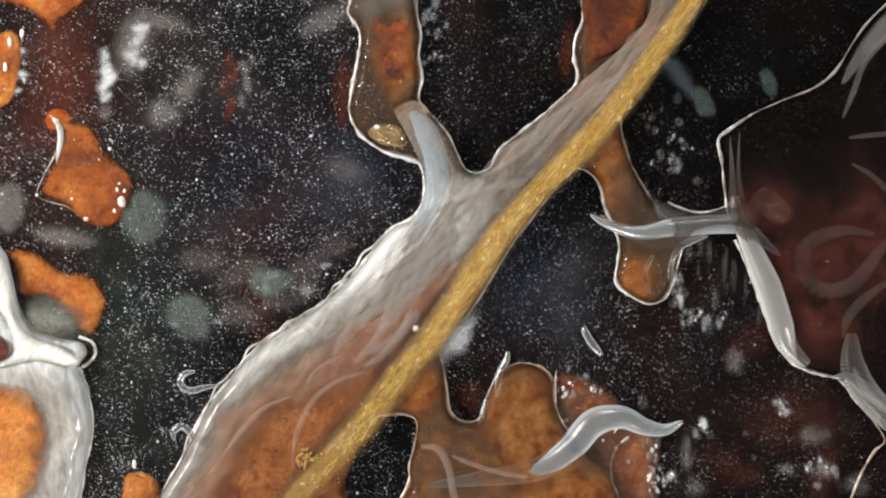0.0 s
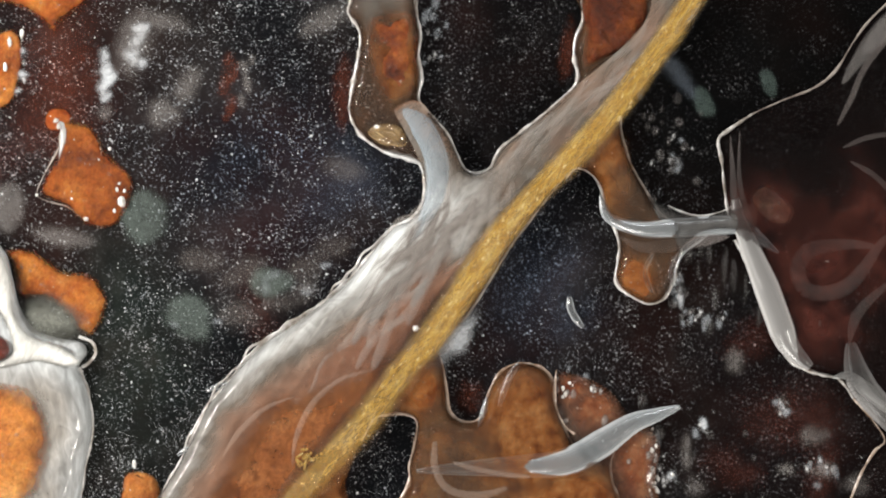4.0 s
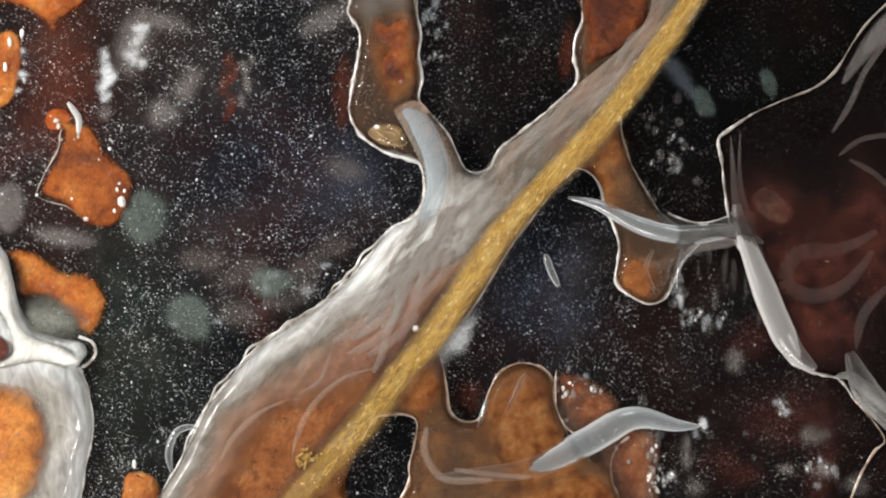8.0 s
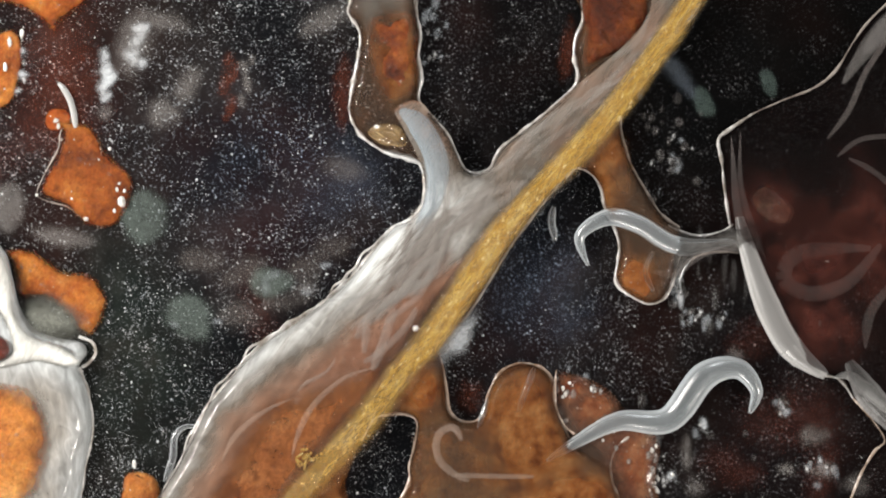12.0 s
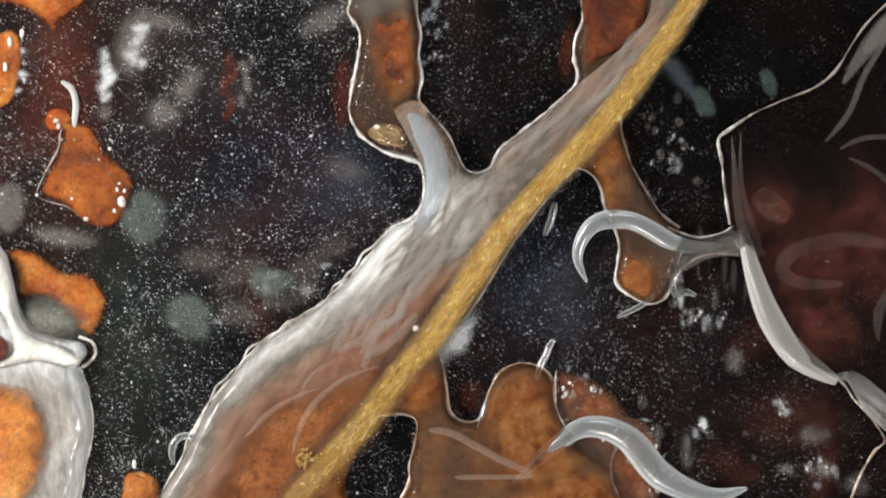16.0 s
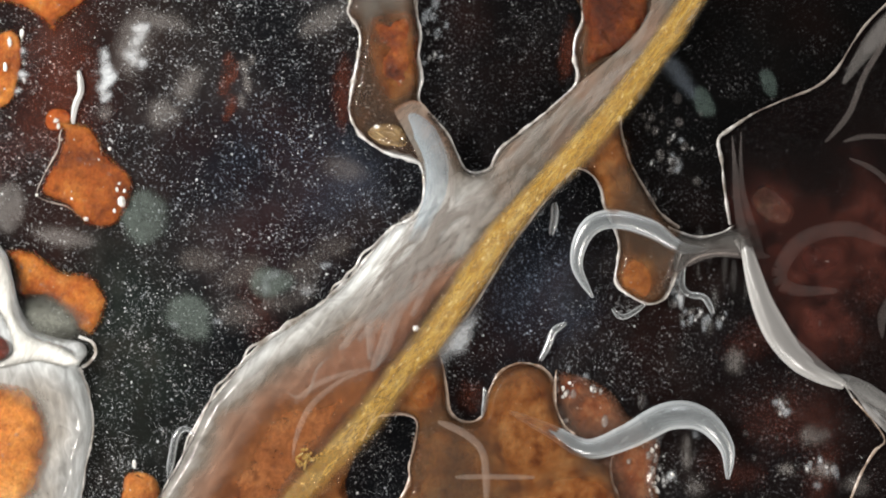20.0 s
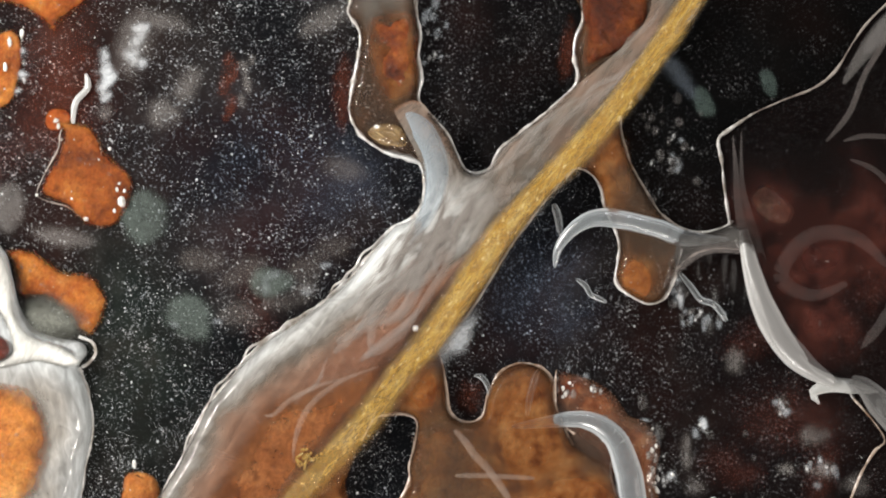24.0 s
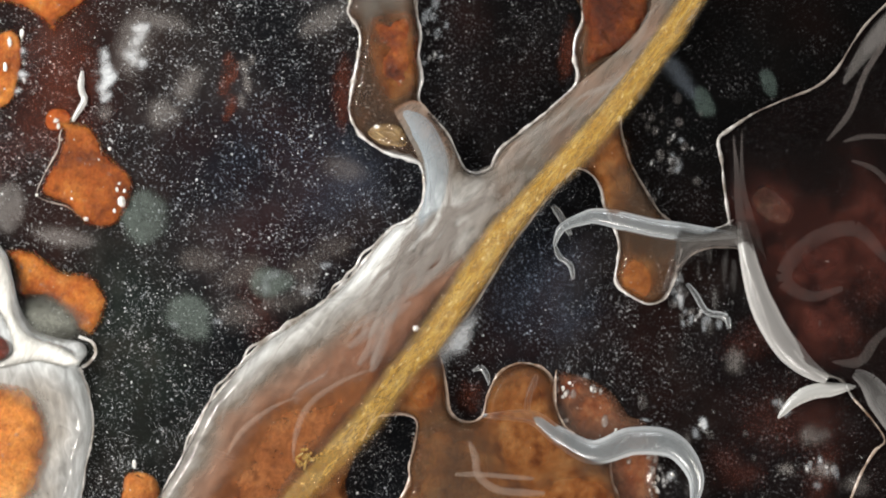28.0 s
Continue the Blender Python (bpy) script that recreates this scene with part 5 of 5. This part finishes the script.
    nip.append((21, [(848, 668), (860, 684), (862, 705), (860, 740)]))
    nip.append((23.5, [(836, 668), (852, 664), (864, 682), (866, 720)]))
    nip.append((25, [(848, 658), (852, 672), (862, 692), (868, 730)]))
    nip.append((28, [(836, 658), (852, 650), (864, 670), (868, 710)]))
    Worm("roundworm", "tiny roundworm at the edge of the liquid", 56, 5, 7, WORM_THIN, nip, None, 0.3, 0.4, 0.2)

    curl = []
    curl.append((0, [(346, 658), (326, 662), (319, 678), (335, 692), (362, 686), (388, 684), (420, 700)]))
    curl.append((1, [(358, 655), (330, 660), (317, 676), (332, 692), (362, 690), (388, 688), (420, 700)]))
    curl.append((2, [(356, 652), (328, 658), (315, 676), (332, 694), (362, 690), (388, 688), (420, 700)]))
    curl.append((3, [(340, 683), (356, 678), (372, 680), (384, 692), (400, 720), (420, 740)]))
    curl.append((6, [(410, 700), (425, 690), (440, 680), (460, 672), (490, 660)]))
    curl.append((28, [(410, 700), (425, 690), (440, 680), (460, 672), (490, 660)]))
    Worm("roundworm", "small white roundworm curling off the stream", 118, 6, 16, WORM_THIN, curl, None, 0.2, 0.4, 0.3)

    loop = []
    loop.append((0, [(310, 780), (306, 765), (322, 754), (338, 766), (350, 790), (360, 820)]))
    loop.append((1, [(298, 746), (306, 762), (326, 770), (342, 778), (352, 800), (362, 830)]))
    loop.append((3, [(320, 790), (330, 788), (345, 790), (360, 800), (372, 830)]))
    loop.append((6, [(296, 830), (300, 800), (308, 768), (330, 756), (352, 762), (372, 780)]))
    loop.append((8, [(304, 836), (299, 802), (310, 768), (332, 756), (352, 760), (372, 776)]))
    loop.append((11, [(292, 850), (306, 806), (308, 772), (326, 756), (350, 757), (370, 774)]))
    loop.append((15, [(296, 850), (306, 810), (318, 780), (334, 762), (352, 762), (372, 780)]))
    loop.append((17, [(318, 796), (306, 776), (314, 756), (332, 758), (346, 776), (356, 800)]))
    loop.append((20, [(298, 848), (304, 810), (312, 772), (328, 758), (344, 768), (356, 792)]))
    loop.append((24, [(330, 830), (340, 810), (350, 800), (362, 795), (380, 800)]))
    loop.append((28, [(330, 830), (340, 810), (350, 800), (362, 795), (380, 800)]))
    Worm("roundworm", "small white roundworm looping beside the stream", 128, 6.5, 16, WORM_THIN, loop, None, 0.2, 0.4, 0.3)

    peg = []
    peg.append((0, [(92, 206), (104, 222), (108, 240), (105, 270)]))
    peg.append((3, [(96, 212), (106, 226), (108, 242), (105, 270)]))
    peg.append((8, [(122, 184), (138, 206), (140, 225), (135, 260)]))
    peg.append((11, [(106, 152), (122, 176), (132, 210), (135, 245)]))
    peg.append((17, [(114, 144), (130, 155), (136, 180), (132, 214), (130, 245)]))
    peg.append((20, [(140, 128), (144, 160), (134, 186), (130, 214), (130, 245)]))
    peg.append((25, [(154, 134), (157, 156), (136, 180), (130, 214), (130, 245)]))
    peg.append((28, [(146, 128), (144, 158), (150, 178), (130, 214), (128, 245)]))
    Worm("roundworm", "tiny bright roundworm standing out from a bran flake", 92, 5.5, 10, WORM_WHITE, peg, lambda q: np.interp(q[:, 1], [190, 225, 260], [6, 5, 1]), 0.15, 0.3, 0.5)

    thread = []
    thread.append((0, [(1150, 520), (1142, 500), (1140, 480), (1150, 460)]))
    thread.append((14, [(1150, 520), (1142, 500), (1140, 480), (1150, 460)]))
    thread.append((16, [(1092, 562), (1112, 552), (1136, 540), (1160, 520)]))
    thread.append((18, [(1090, 568), (1108, 556), (1136, 542), (1160, 524)]))
    thread.append((20, [(1084, 546), (1100, 562), (1126, 550), (1150, 530)]))
    thread.append((21.5, [(1058, 532), (1082, 540), (1104, 562), (1124, 558)]))
    thread.append((23.5, [(1028, 500), (1046, 510), (1050, 528), (1072, 534)]))
    thread.append((25, [(1008, 484), (1018, 500), (1042, 512), (1052, 530)]))
    thread.append((26, [(1012, 470), (1013, 496), (1034, 510), (1050, 524)]))
    thread.append((28, [(982, 434), (990, 455), (1010, 470), (1014, 500)]))
    Worm("roundworm", "thread-like shiny roundworm crossing the dark glass", 74, 4.5, 9, WORM_THIN, thread, None, 0.2, 0.25, 0.45)

    edge = []
    edge.append((0, [(1188, 500), (1186, 470), (1200, 440), (1230, 425)]))
    edge.append((12, [(1205, 520), (1198, 500), (1210, 470), (1230, 440)]))
    edge.append((16, [(1232, 524), (1212, 516), (1198, 526), (1190, 500), (1205, 470)]))
    edge.append((18, [(1256, 542), (1232, 522), (1208, 518), (1200, 500), (1210, 470)]))
    edge.append((20, [(1262, 556), (1246, 526), (1220, 522), (1206, 505), (1210, 470)]))
    edge.append((23.5, [(1284, 566), (1262, 538), (1238, 532), (1222, 510), (1208, 490)]))
    edge.append((25, [(1288, 574), (1266, 540), (1244, 530), (1226, 508), (1210, 490)]))
    edge.append((28, [(1290, 582), (1284, 560), (1250, 552), (1230, 520), (1210, 496)]))
    Worm("roundworm", "thin clear roundworm wriggling out of the liquid edge", 120, 5.5, 12, WORM_THIN, edge, None, 0.15, 0.25, 0.5)

    claw = []
    claw.append((0, [(1475, 668), (1500, 665), (1520, 680), (1545, 700)]))
    claw.append((15, [(1475, 668), (1500, 665), (1520, 680), (1545, 700)]))
    claw.append((21.5, [(1450, 676), (1475, 672), (1505, 680), (1540, 700)]))
    claw.append((23.5, [(1440, 700), (1436, 682), (1480, 680), (1530, 690)]))
    claw.append((25, [(1462, 738), (1442, 716), (1440, 688), (1490, 680), (1540, 690)]))
    claw.append((26, [(1420, 730), (1436, 706), (1458, 690), (1500, 686), (1540, 690)]))
    claw.append((28, [(1378, 738), (1402, 712), (1434, 694), (1480, 688), (1540, 680)]))
    Worm("roundworm", "stout white roundworm pushing out of the dark liquid", 150, 13, 13, WORM_WHITE, claw, None, 0.4, 0.3, 0.15)


def worms_in_liquid():
    body = []
    body.append((0, [(1428, 645), (1392, 612), (1375, 560), (1357, 505), (1325, 432), (1302, 370), (1298, 300)]))
    body.append((8, [(1440, 655), (1398, 615), (1370, 560), (1348, 505), (1322, 436), (1304, 375), (1300, 300)]))
    body.append((14, [(1470, 670), (1402, 622), (1362, 560), (1338, 500), (1320, 440), (1308, 380), (1302, 310)]))
    body.append((20, [(1492, 682), (1440, 654), (1388, 610), (1352, 548), (1330, 482), (1317, 425), (1310, 380)]))
    body.append((25, [(1470, 676), (1425, 648), (1380, 600), (1348, 540), (1328, 478), (1317, 425), (1310, 380)]))
    body.append((28, [(1462, 672), (1420, 645), (1378, 598), (1346, 538), (1327, 478), (1316, 425), (1310, 380)]))
    Worm("roundworm", "thick pale roundworm pressed along the liquid edge", 330, 23, 56, WORM_MILK, body, lambda q: np.interp(q[:, 1], [390, 450, 590, 650], [18.0, 40.0, 40.0, 26.0]), 0.25, 0.5, 0.3)
    body = []
    body.append((0, [(1505, 590), (1508, 650), (1535, 700), (1580, 745), (1640, 800)]))
    body.append((12, [(1500, 640), (1515, 665), (1545, 710), (1590, 750), (1640, 800)]))
    body.append((20, [(1500, 676), (1525, 690), (1555, 720), (1600, 765), (1640, 800)]))
    body.append((28, [(1510, 660), (1535, 676), (1560, 712), (1600, 765), (1640, 800)]))
    Worm("roundworm", "thick pale roundworm inside the dark liquid", 220, 24, 36, WORM_DULL, body, 24.0, 0.3, 0.2, 0.3)
    body = []
    body.append((0, [(1545, 415), (1490, 408), (1432, 430), (1418, 470), (1450, 512), (1505, 505), (1560, 440), (1600, 400)]))
    body.append((3, [(1545, 440), (1490, 430), (1432, 440), (1412, 480), (1440, 518), (1505, 505), (1560, 430), (1600, 390)]))
    body.append((8, [(1550, 410), (1490, 440), (1410, 450), (1390, 500), (1440, 525), (1500, 500), (1560, 420), (1600, 380)]))
    body.append((12, [(1540, 440), (1480, 440), (1410, 450), (1385, 490), (1430, 520), (1500, 500), (1560, 430), (1600, 390)]))
    body.append((17, [(1480, 515), (1400, 512), (1376, 480), (1420, 428), (1500, 405), (1570, 425), (1620, 450)]))
    body.append((20, [(1480, 515), (1400, 512), (1378, 482), (1420, 424), (1500, 405), (1570, 430), (1620, 450)]))
    body.append((25, [(1500, 500), (1440, 525), (1380, 490), (1430, 420), (1510, 420), (1570, 480), (1620, 520)]))
    body.append((28, [(1490, 510), (1430, 525), (1385, 490), (1430, 430), (1510, 405), (1570, 460), (1620, 500)]))
    Worm("roundworm", "ghostly grey roundworm looping inside the dark liquid", 400, 15, 28, GHOST, body, 16.0, 0.3, 0.3, 0.3)
    body = []
    body.append((0, [(1500, 245), (1540, 240), (1600, 235)]))
    body.append((10, [(1480, 280), (1520, 248), (1580, 240)]))
    body.append((20, [(1490, 252), (1530, 242), (1600, 245)]))
    body.append((28, [(1490, 252), (1530, 242), (1600, 245)]))
    Worm("roundworm", "thin ghostly roundworm inside the dark liquid", 130, 5, 12, GHOST, body, 22.0, 0.2, 0.2, 0.3)
    body = []
    body.append((0, [(1505, 290), (1540, 310), (1570, 340), (1600, 380)]))
    body.append((14, [(1500, 280), (1540, 300), (1575, 330), (1600, 380)]))
    body.append((28, [(1505, 285), (1545, 300), (1578, 335), (1600, 380)]))
    Worm("roundworm", "thin ghostly roundworm inside the dark liquid", 150, 5.5, 12, GHOST, body, 22.0, 0.2, 0.2, 0.3)
    body = []
    body.append((0, [(1490, 210), (1510, 160), (1530, 110), (1575, 60)]))
    body.append((14, [(1460, 250), (1500, 200), (1530, 130), (1575, 60)]))
    body.append((28, [(1462, 250), (1502, 200), (1530, 130), (1575, 60)]))
    Worm("roundworm", "pale roundworm stretched along the liquid edge", 230, 6, 16, GHOST, body, 20.0, 0.2, 0.2, 0.3)
    body = []
    body.append((0, [(1488, 150), (1530, 88), (1576, 40), (1640, -20)]))
    body.append((28, [(1490, 150), (1532, 88), (1576, 40), (1640, -20)]))
    Worm("roundworm", "broad pale roundworm along the liquid edge", 240, 21, 24, GHOST_PALE, body, 32.0, 0.5, 0.2, 0.1)
    body = []
    body.append((0, [(1490, 600), (1500, 560), (1540, 520), (1600, 480)]))
    body.append((10, [(1520, 620), (1530, 560), (1560, 520), (1600, 480)]))
    body.append((20, [(1560, 600), (1560, 560), (1580, 520), (1600, 480)]))
    body.append((28, [(1470, 640), (1520, 640), (1550, 600), (1600, 560)]))
    Worm("roundworm", "ghostly grey roundworm inside the dark liquid", 160, 10, 12, GHOST, body, 18.0)
    body = []
    body.append((0, [(1290, 240), (1294, 300), (1297, 360), (1312, 412), (1335, 450)]))
    body.append((12, [(1292, 240), (1297, 300), (1302, 360), (1314, 412), (1335, 450)]))
    body.append((28, [(1296, 240), (1302, 300), (1306, 360), (1316, 412), (1335, 450)]))
    Worm("roundworm", "grey roundworm pressed along the liquid edge", 215, 11, 20, GHOST, body, 30.0, 0.8, 0.2, 0.0)
    body = []
    body.append((0, [(1308, 230), (1306, 300), (1312, 350), (1335, 420), (1360, 470)]))
    body.append((28, [(1312, 230), (1312, 300), (1318, 350), (1338, 420), (1360, 470)]))
    Worm("roundworm", "ghostly grey roundworm inside the dark liquid", 240, 8, 16, GHOST, body, 16.0, 0.8, 0.3, 0.0)
    body = []
    body.append((0, [(724, 196), (752, 232), (772, 285), (772, 340), (748, 400), (710, 450)]))
    body.append((6, [(706, 192), (742, 222), (772, 280), (774, 340), (750, 400), (710, 450)]))
    body.append((9, [(712, 194), (744, 222), (770, 280), (773, 340), (750, 400), (710, 450)]))
    body.append((12, [(704, 194), (740, 222), (771, 280), (774, 340), (748, 400), (710, 450)]))
    body.append((17, [(722, 200), (748, 232), (772, 285), (772, 340), (748, 400), (710, 450)]))
    body.append((28, [(712, 196), (745, 228), (771, 282), (773, 340), (748, 400), (710, 450)]))
    Worm("roundworm", "thick bluish roundworm filling the upper branch", 270, 24, 52, GHOST_BLUE, body, lambda q: stream_top(q) - 12.0, 0.18, 0.5, 0.4)
    # in the brown liquid
    body = []
    body.append((0, [(745, 790), (775, 792), (795, 830), (805, 880), (830, 920)]))
    body.append((3, [(772, 785), (776, 830), (800, 868), (860, 880), (920, 860)]))
    body.append((8, [(756, 755), (752, 800), (785, 845), (850, 848), (930, 845)]))
    body.append((11, [(822, 780), (795, 755), (758, 770), (755, 815), (800, 848), (870, 850), (930, 845)]))
    body.append((15, [(770, 760), (800, 765), (840, 790), (880, 815), (930, 840)]))
    body.append((18, [(745, 762), (790, 758), (830, 780), (875, 812), (930, 840)]))
    body.append((20, [(775, 745), (820, 765), (852, 795), (860, 840), (860, 900)]))
    body.append((28, [(830, 780), (842, 810), (846, 840), (880, 865), (930, 870)]))
    Worm("roundworm", "thin pale roundworm coiling inside brown liquid", 190, 7.5, 22, GHOST_PINK, body, FILM_H - 3.0, 0.15, 0.2, 0.5)
    body = []
    body.append((0, [(800, 805), (850, 825), (910, 840), (960, 842)]))
    body.append((14, [(805, 842), (850, 842), (900, 842), (950, 842)]))
    body.append((28, [(805, 838), (850, 838), (900, 842), (950, 846)]))
    Worm("roundworm", "thin pale roundworm inside brown liquid", 140, 5, 12, GHOST_PINK, body, FILM_H - 2.0, 0.15, 0.2, 0.5)
    body = []
    body.append((0, [(520, 830), (524, 775), (552, 712), (600, 672), (660, 655), (700, 640)]))
    body.append((12, [(518, 815), (528, 770), (556, 716), (610, 668), (662, 650), (700, 640)]))
    body.append((28, [(522, 820), (524, 772), (548, 716), (602, 676), (660, 652), (700, 640)]))
    Worm("roundworm", "thin pinkish roundworm across the soaked bran", 250, 6.0, 26, GHOST_PINK, body, lambda q: stream_top(q) + 1.0)
    body = []
    body.append((0, [(400, 800), (430, 760), (470, 720), (520, 700), (570, 690)]))
    body.append((14, [(404, 806), (428, 764), (474, 726), (520, 704), (572, 688)]))
    body.append((20, [(508, 690), (530, 702), (560, 680), (610, 660), (660, 648)]))
    body.append((28, [(404, 806), (428, 764), (474, 726), (520, 704), (572, 688)]))
    Worm("roundworm", "thin pinkish roundworm beside the stream", 170, 5.5, 18, GHOST_PINK, body, lambda q: stream_top(q) + 1.0)
    body = []
    body.append((0, [(1060, 380), (1110, 410), (1160, 430), (1220, 420), (1300, 405)]))
    body.append((10, [(1140, 470), (1180, 480), (1220, 450), (1260, 435), (1320, 430)]))
    body.append((20, [(1170, 500), (1190, 480), (1225, 456), (1270, 444), (1330, 450)]))
    body.append((28, [(1170, 520), (1190, 480), (1220, 440), (1260, 425), (1330, 430)]))
    Worm("roundworm", "clear roundworm inside the liquid bridge", 210, 12, 18, GHOST, body, 24.0, 0.3, 0.2)


def worms_in_stream():
    """Many thin worms squirming along the stream."""
    rnd = random.Random(21)
    left = along(spline(LEFT_EDGE[12:]), 60)
    lows = along(spline(stream_low[4:]), 60)
    arm_a = along(spline([(845, 330), (900, 290), (960, 235), (1020, 180), (1085, 130), (1150, 60), (1200, -20)]), 60)
    limb = along(spline([(715, 200), (748, 235), (776, 290), (776, 350), (750, 410), (700, 470), (640, 540)]), 60)
    for k in range(46):
        length = rnd.uniform(110, 230)
        radius = rnd.uniform(4.0, 8.0)
        wave, ph, amp, slow = rnd.uniform(0.010, 0.028), rnd.uniform(0, 6.3), rnd.uniform(3, 10), rnd.uniform(0.25, 0.8)
        lane = rnd.uniform(0.04, 0.50)
        if k < 14:
            base = ((1 - lane) * left + lane * lows)[:44]
        elif k < 28:
            base = arm_a + np.array([rnd.uniform(-18, 22), rnd.uniform(-8, 34)])
        else:
            base = limb[8:] + np.array([rnd.uniform(-24, 24), rnd.uniform(-4, 4)])
        total = np.linalg.norm(np.diff(base, axis=0), axis=1).sum()
        start, drift = rnd.uniform(0.0, max(1.0, total - length)), rnd.uniform(-2.2, 2.2)
        keys = []
        for t in range(0, 29, 2):
            s = np.clip(start + drift * t + np.linspace(0, length, 9), 0, total)
            p = along(base, s=s)
            d = np.gradient(p, axis=0)
            d /= np.maximum(np.linalg.norm(d, axis=1), 1e-6)[:, None]
            n = np.stack([-d[:, 1], d[:, 0]], 1)
            p = p + n * (amp * np.sin(s * wave * 2 + ph + slow * t))[:, None]
            keys.append((t, [tuple(q) for q in p]))
        Worm("roundworm", "thin milky roundworm squirming within the slime stream", length, radius, 16, COIL, keys,
             lambda q, r=radius: stream_top(q) - 0.35 * r, 0.3, 0.4, 0.2, "worms in the slime stream").slow = True
    # fatter worms that coil between the white band and the fibre
    for k in range(34):
        lane = rnd.uniform(0.36, 0.72)
        base = ((1 - lane) * left + lane * lows)[:36]
        total = np.linalg.norm(np.diff(base, axis=0), axis=1).sum()
        length, radius = rnd.uniform(110, 190), rnd.uniform(6.5, 10.5)
        start, ph, slow = rnd.uniform(0, max(1.0, total - length)), rnd.uniform(0, 6.3), rnd.uniform(0.3, 1.0)
        amp, wave, drift, coil = rnd.uniform(8, 20), rnd.uniform(0.018, 0.04), rnd.uniform(-1.5, 1.5), rnd.uniform(0.5, 1.0)
        keys = []
        for t in range(0, 29, 2):
            s = start + drift * t + np.linspace(0, length * coil, 12)
            p = along(base, s=np.clip(s, 0, total))
            d = np.gradient(p, axis=0)
            d /= np.maximum(np.linalg.norm(d, axis=1), 1e-6)[:, None]
            n = np.stack([-d[:, 1], d[:, 0]], 1)
            p = p + n * (amp * np.sin(s * wave + ph + slow * t))[:, None] + d * (0.6 * amp * np.cos(s * wave * 1.7 + ph - slow * t))[:, None]
            keys.append((t, [tuple(q) for q in p]))
        Worm("roundworm", "milky roundworm coiling beneath the slime surface", length, radius, 22, COIL, keys,
             lambda q, r=radius: stream_top(q) + 1.0 - 0.30 * r, 0.15, 0.2, 0.5, "worms in the slime stream").slow = True


worms_on_glass()
worms_in_liquid()
worms_in_stream()


def motions():
    base = bridge.location / U
    walk(bridge, [(t, pose(base.x * U, (base.y - dy) * U, 0)) for t, dy in ((0, -40), (3, -36), (6, -28), (9, -16), (12, 1), (15, 4), (21, 3), (23.5, -4), (28, -7))])
    for w in WORMS:
        w.drive(1.0 if hasattr(w, "slow") else 0.5)


motions()
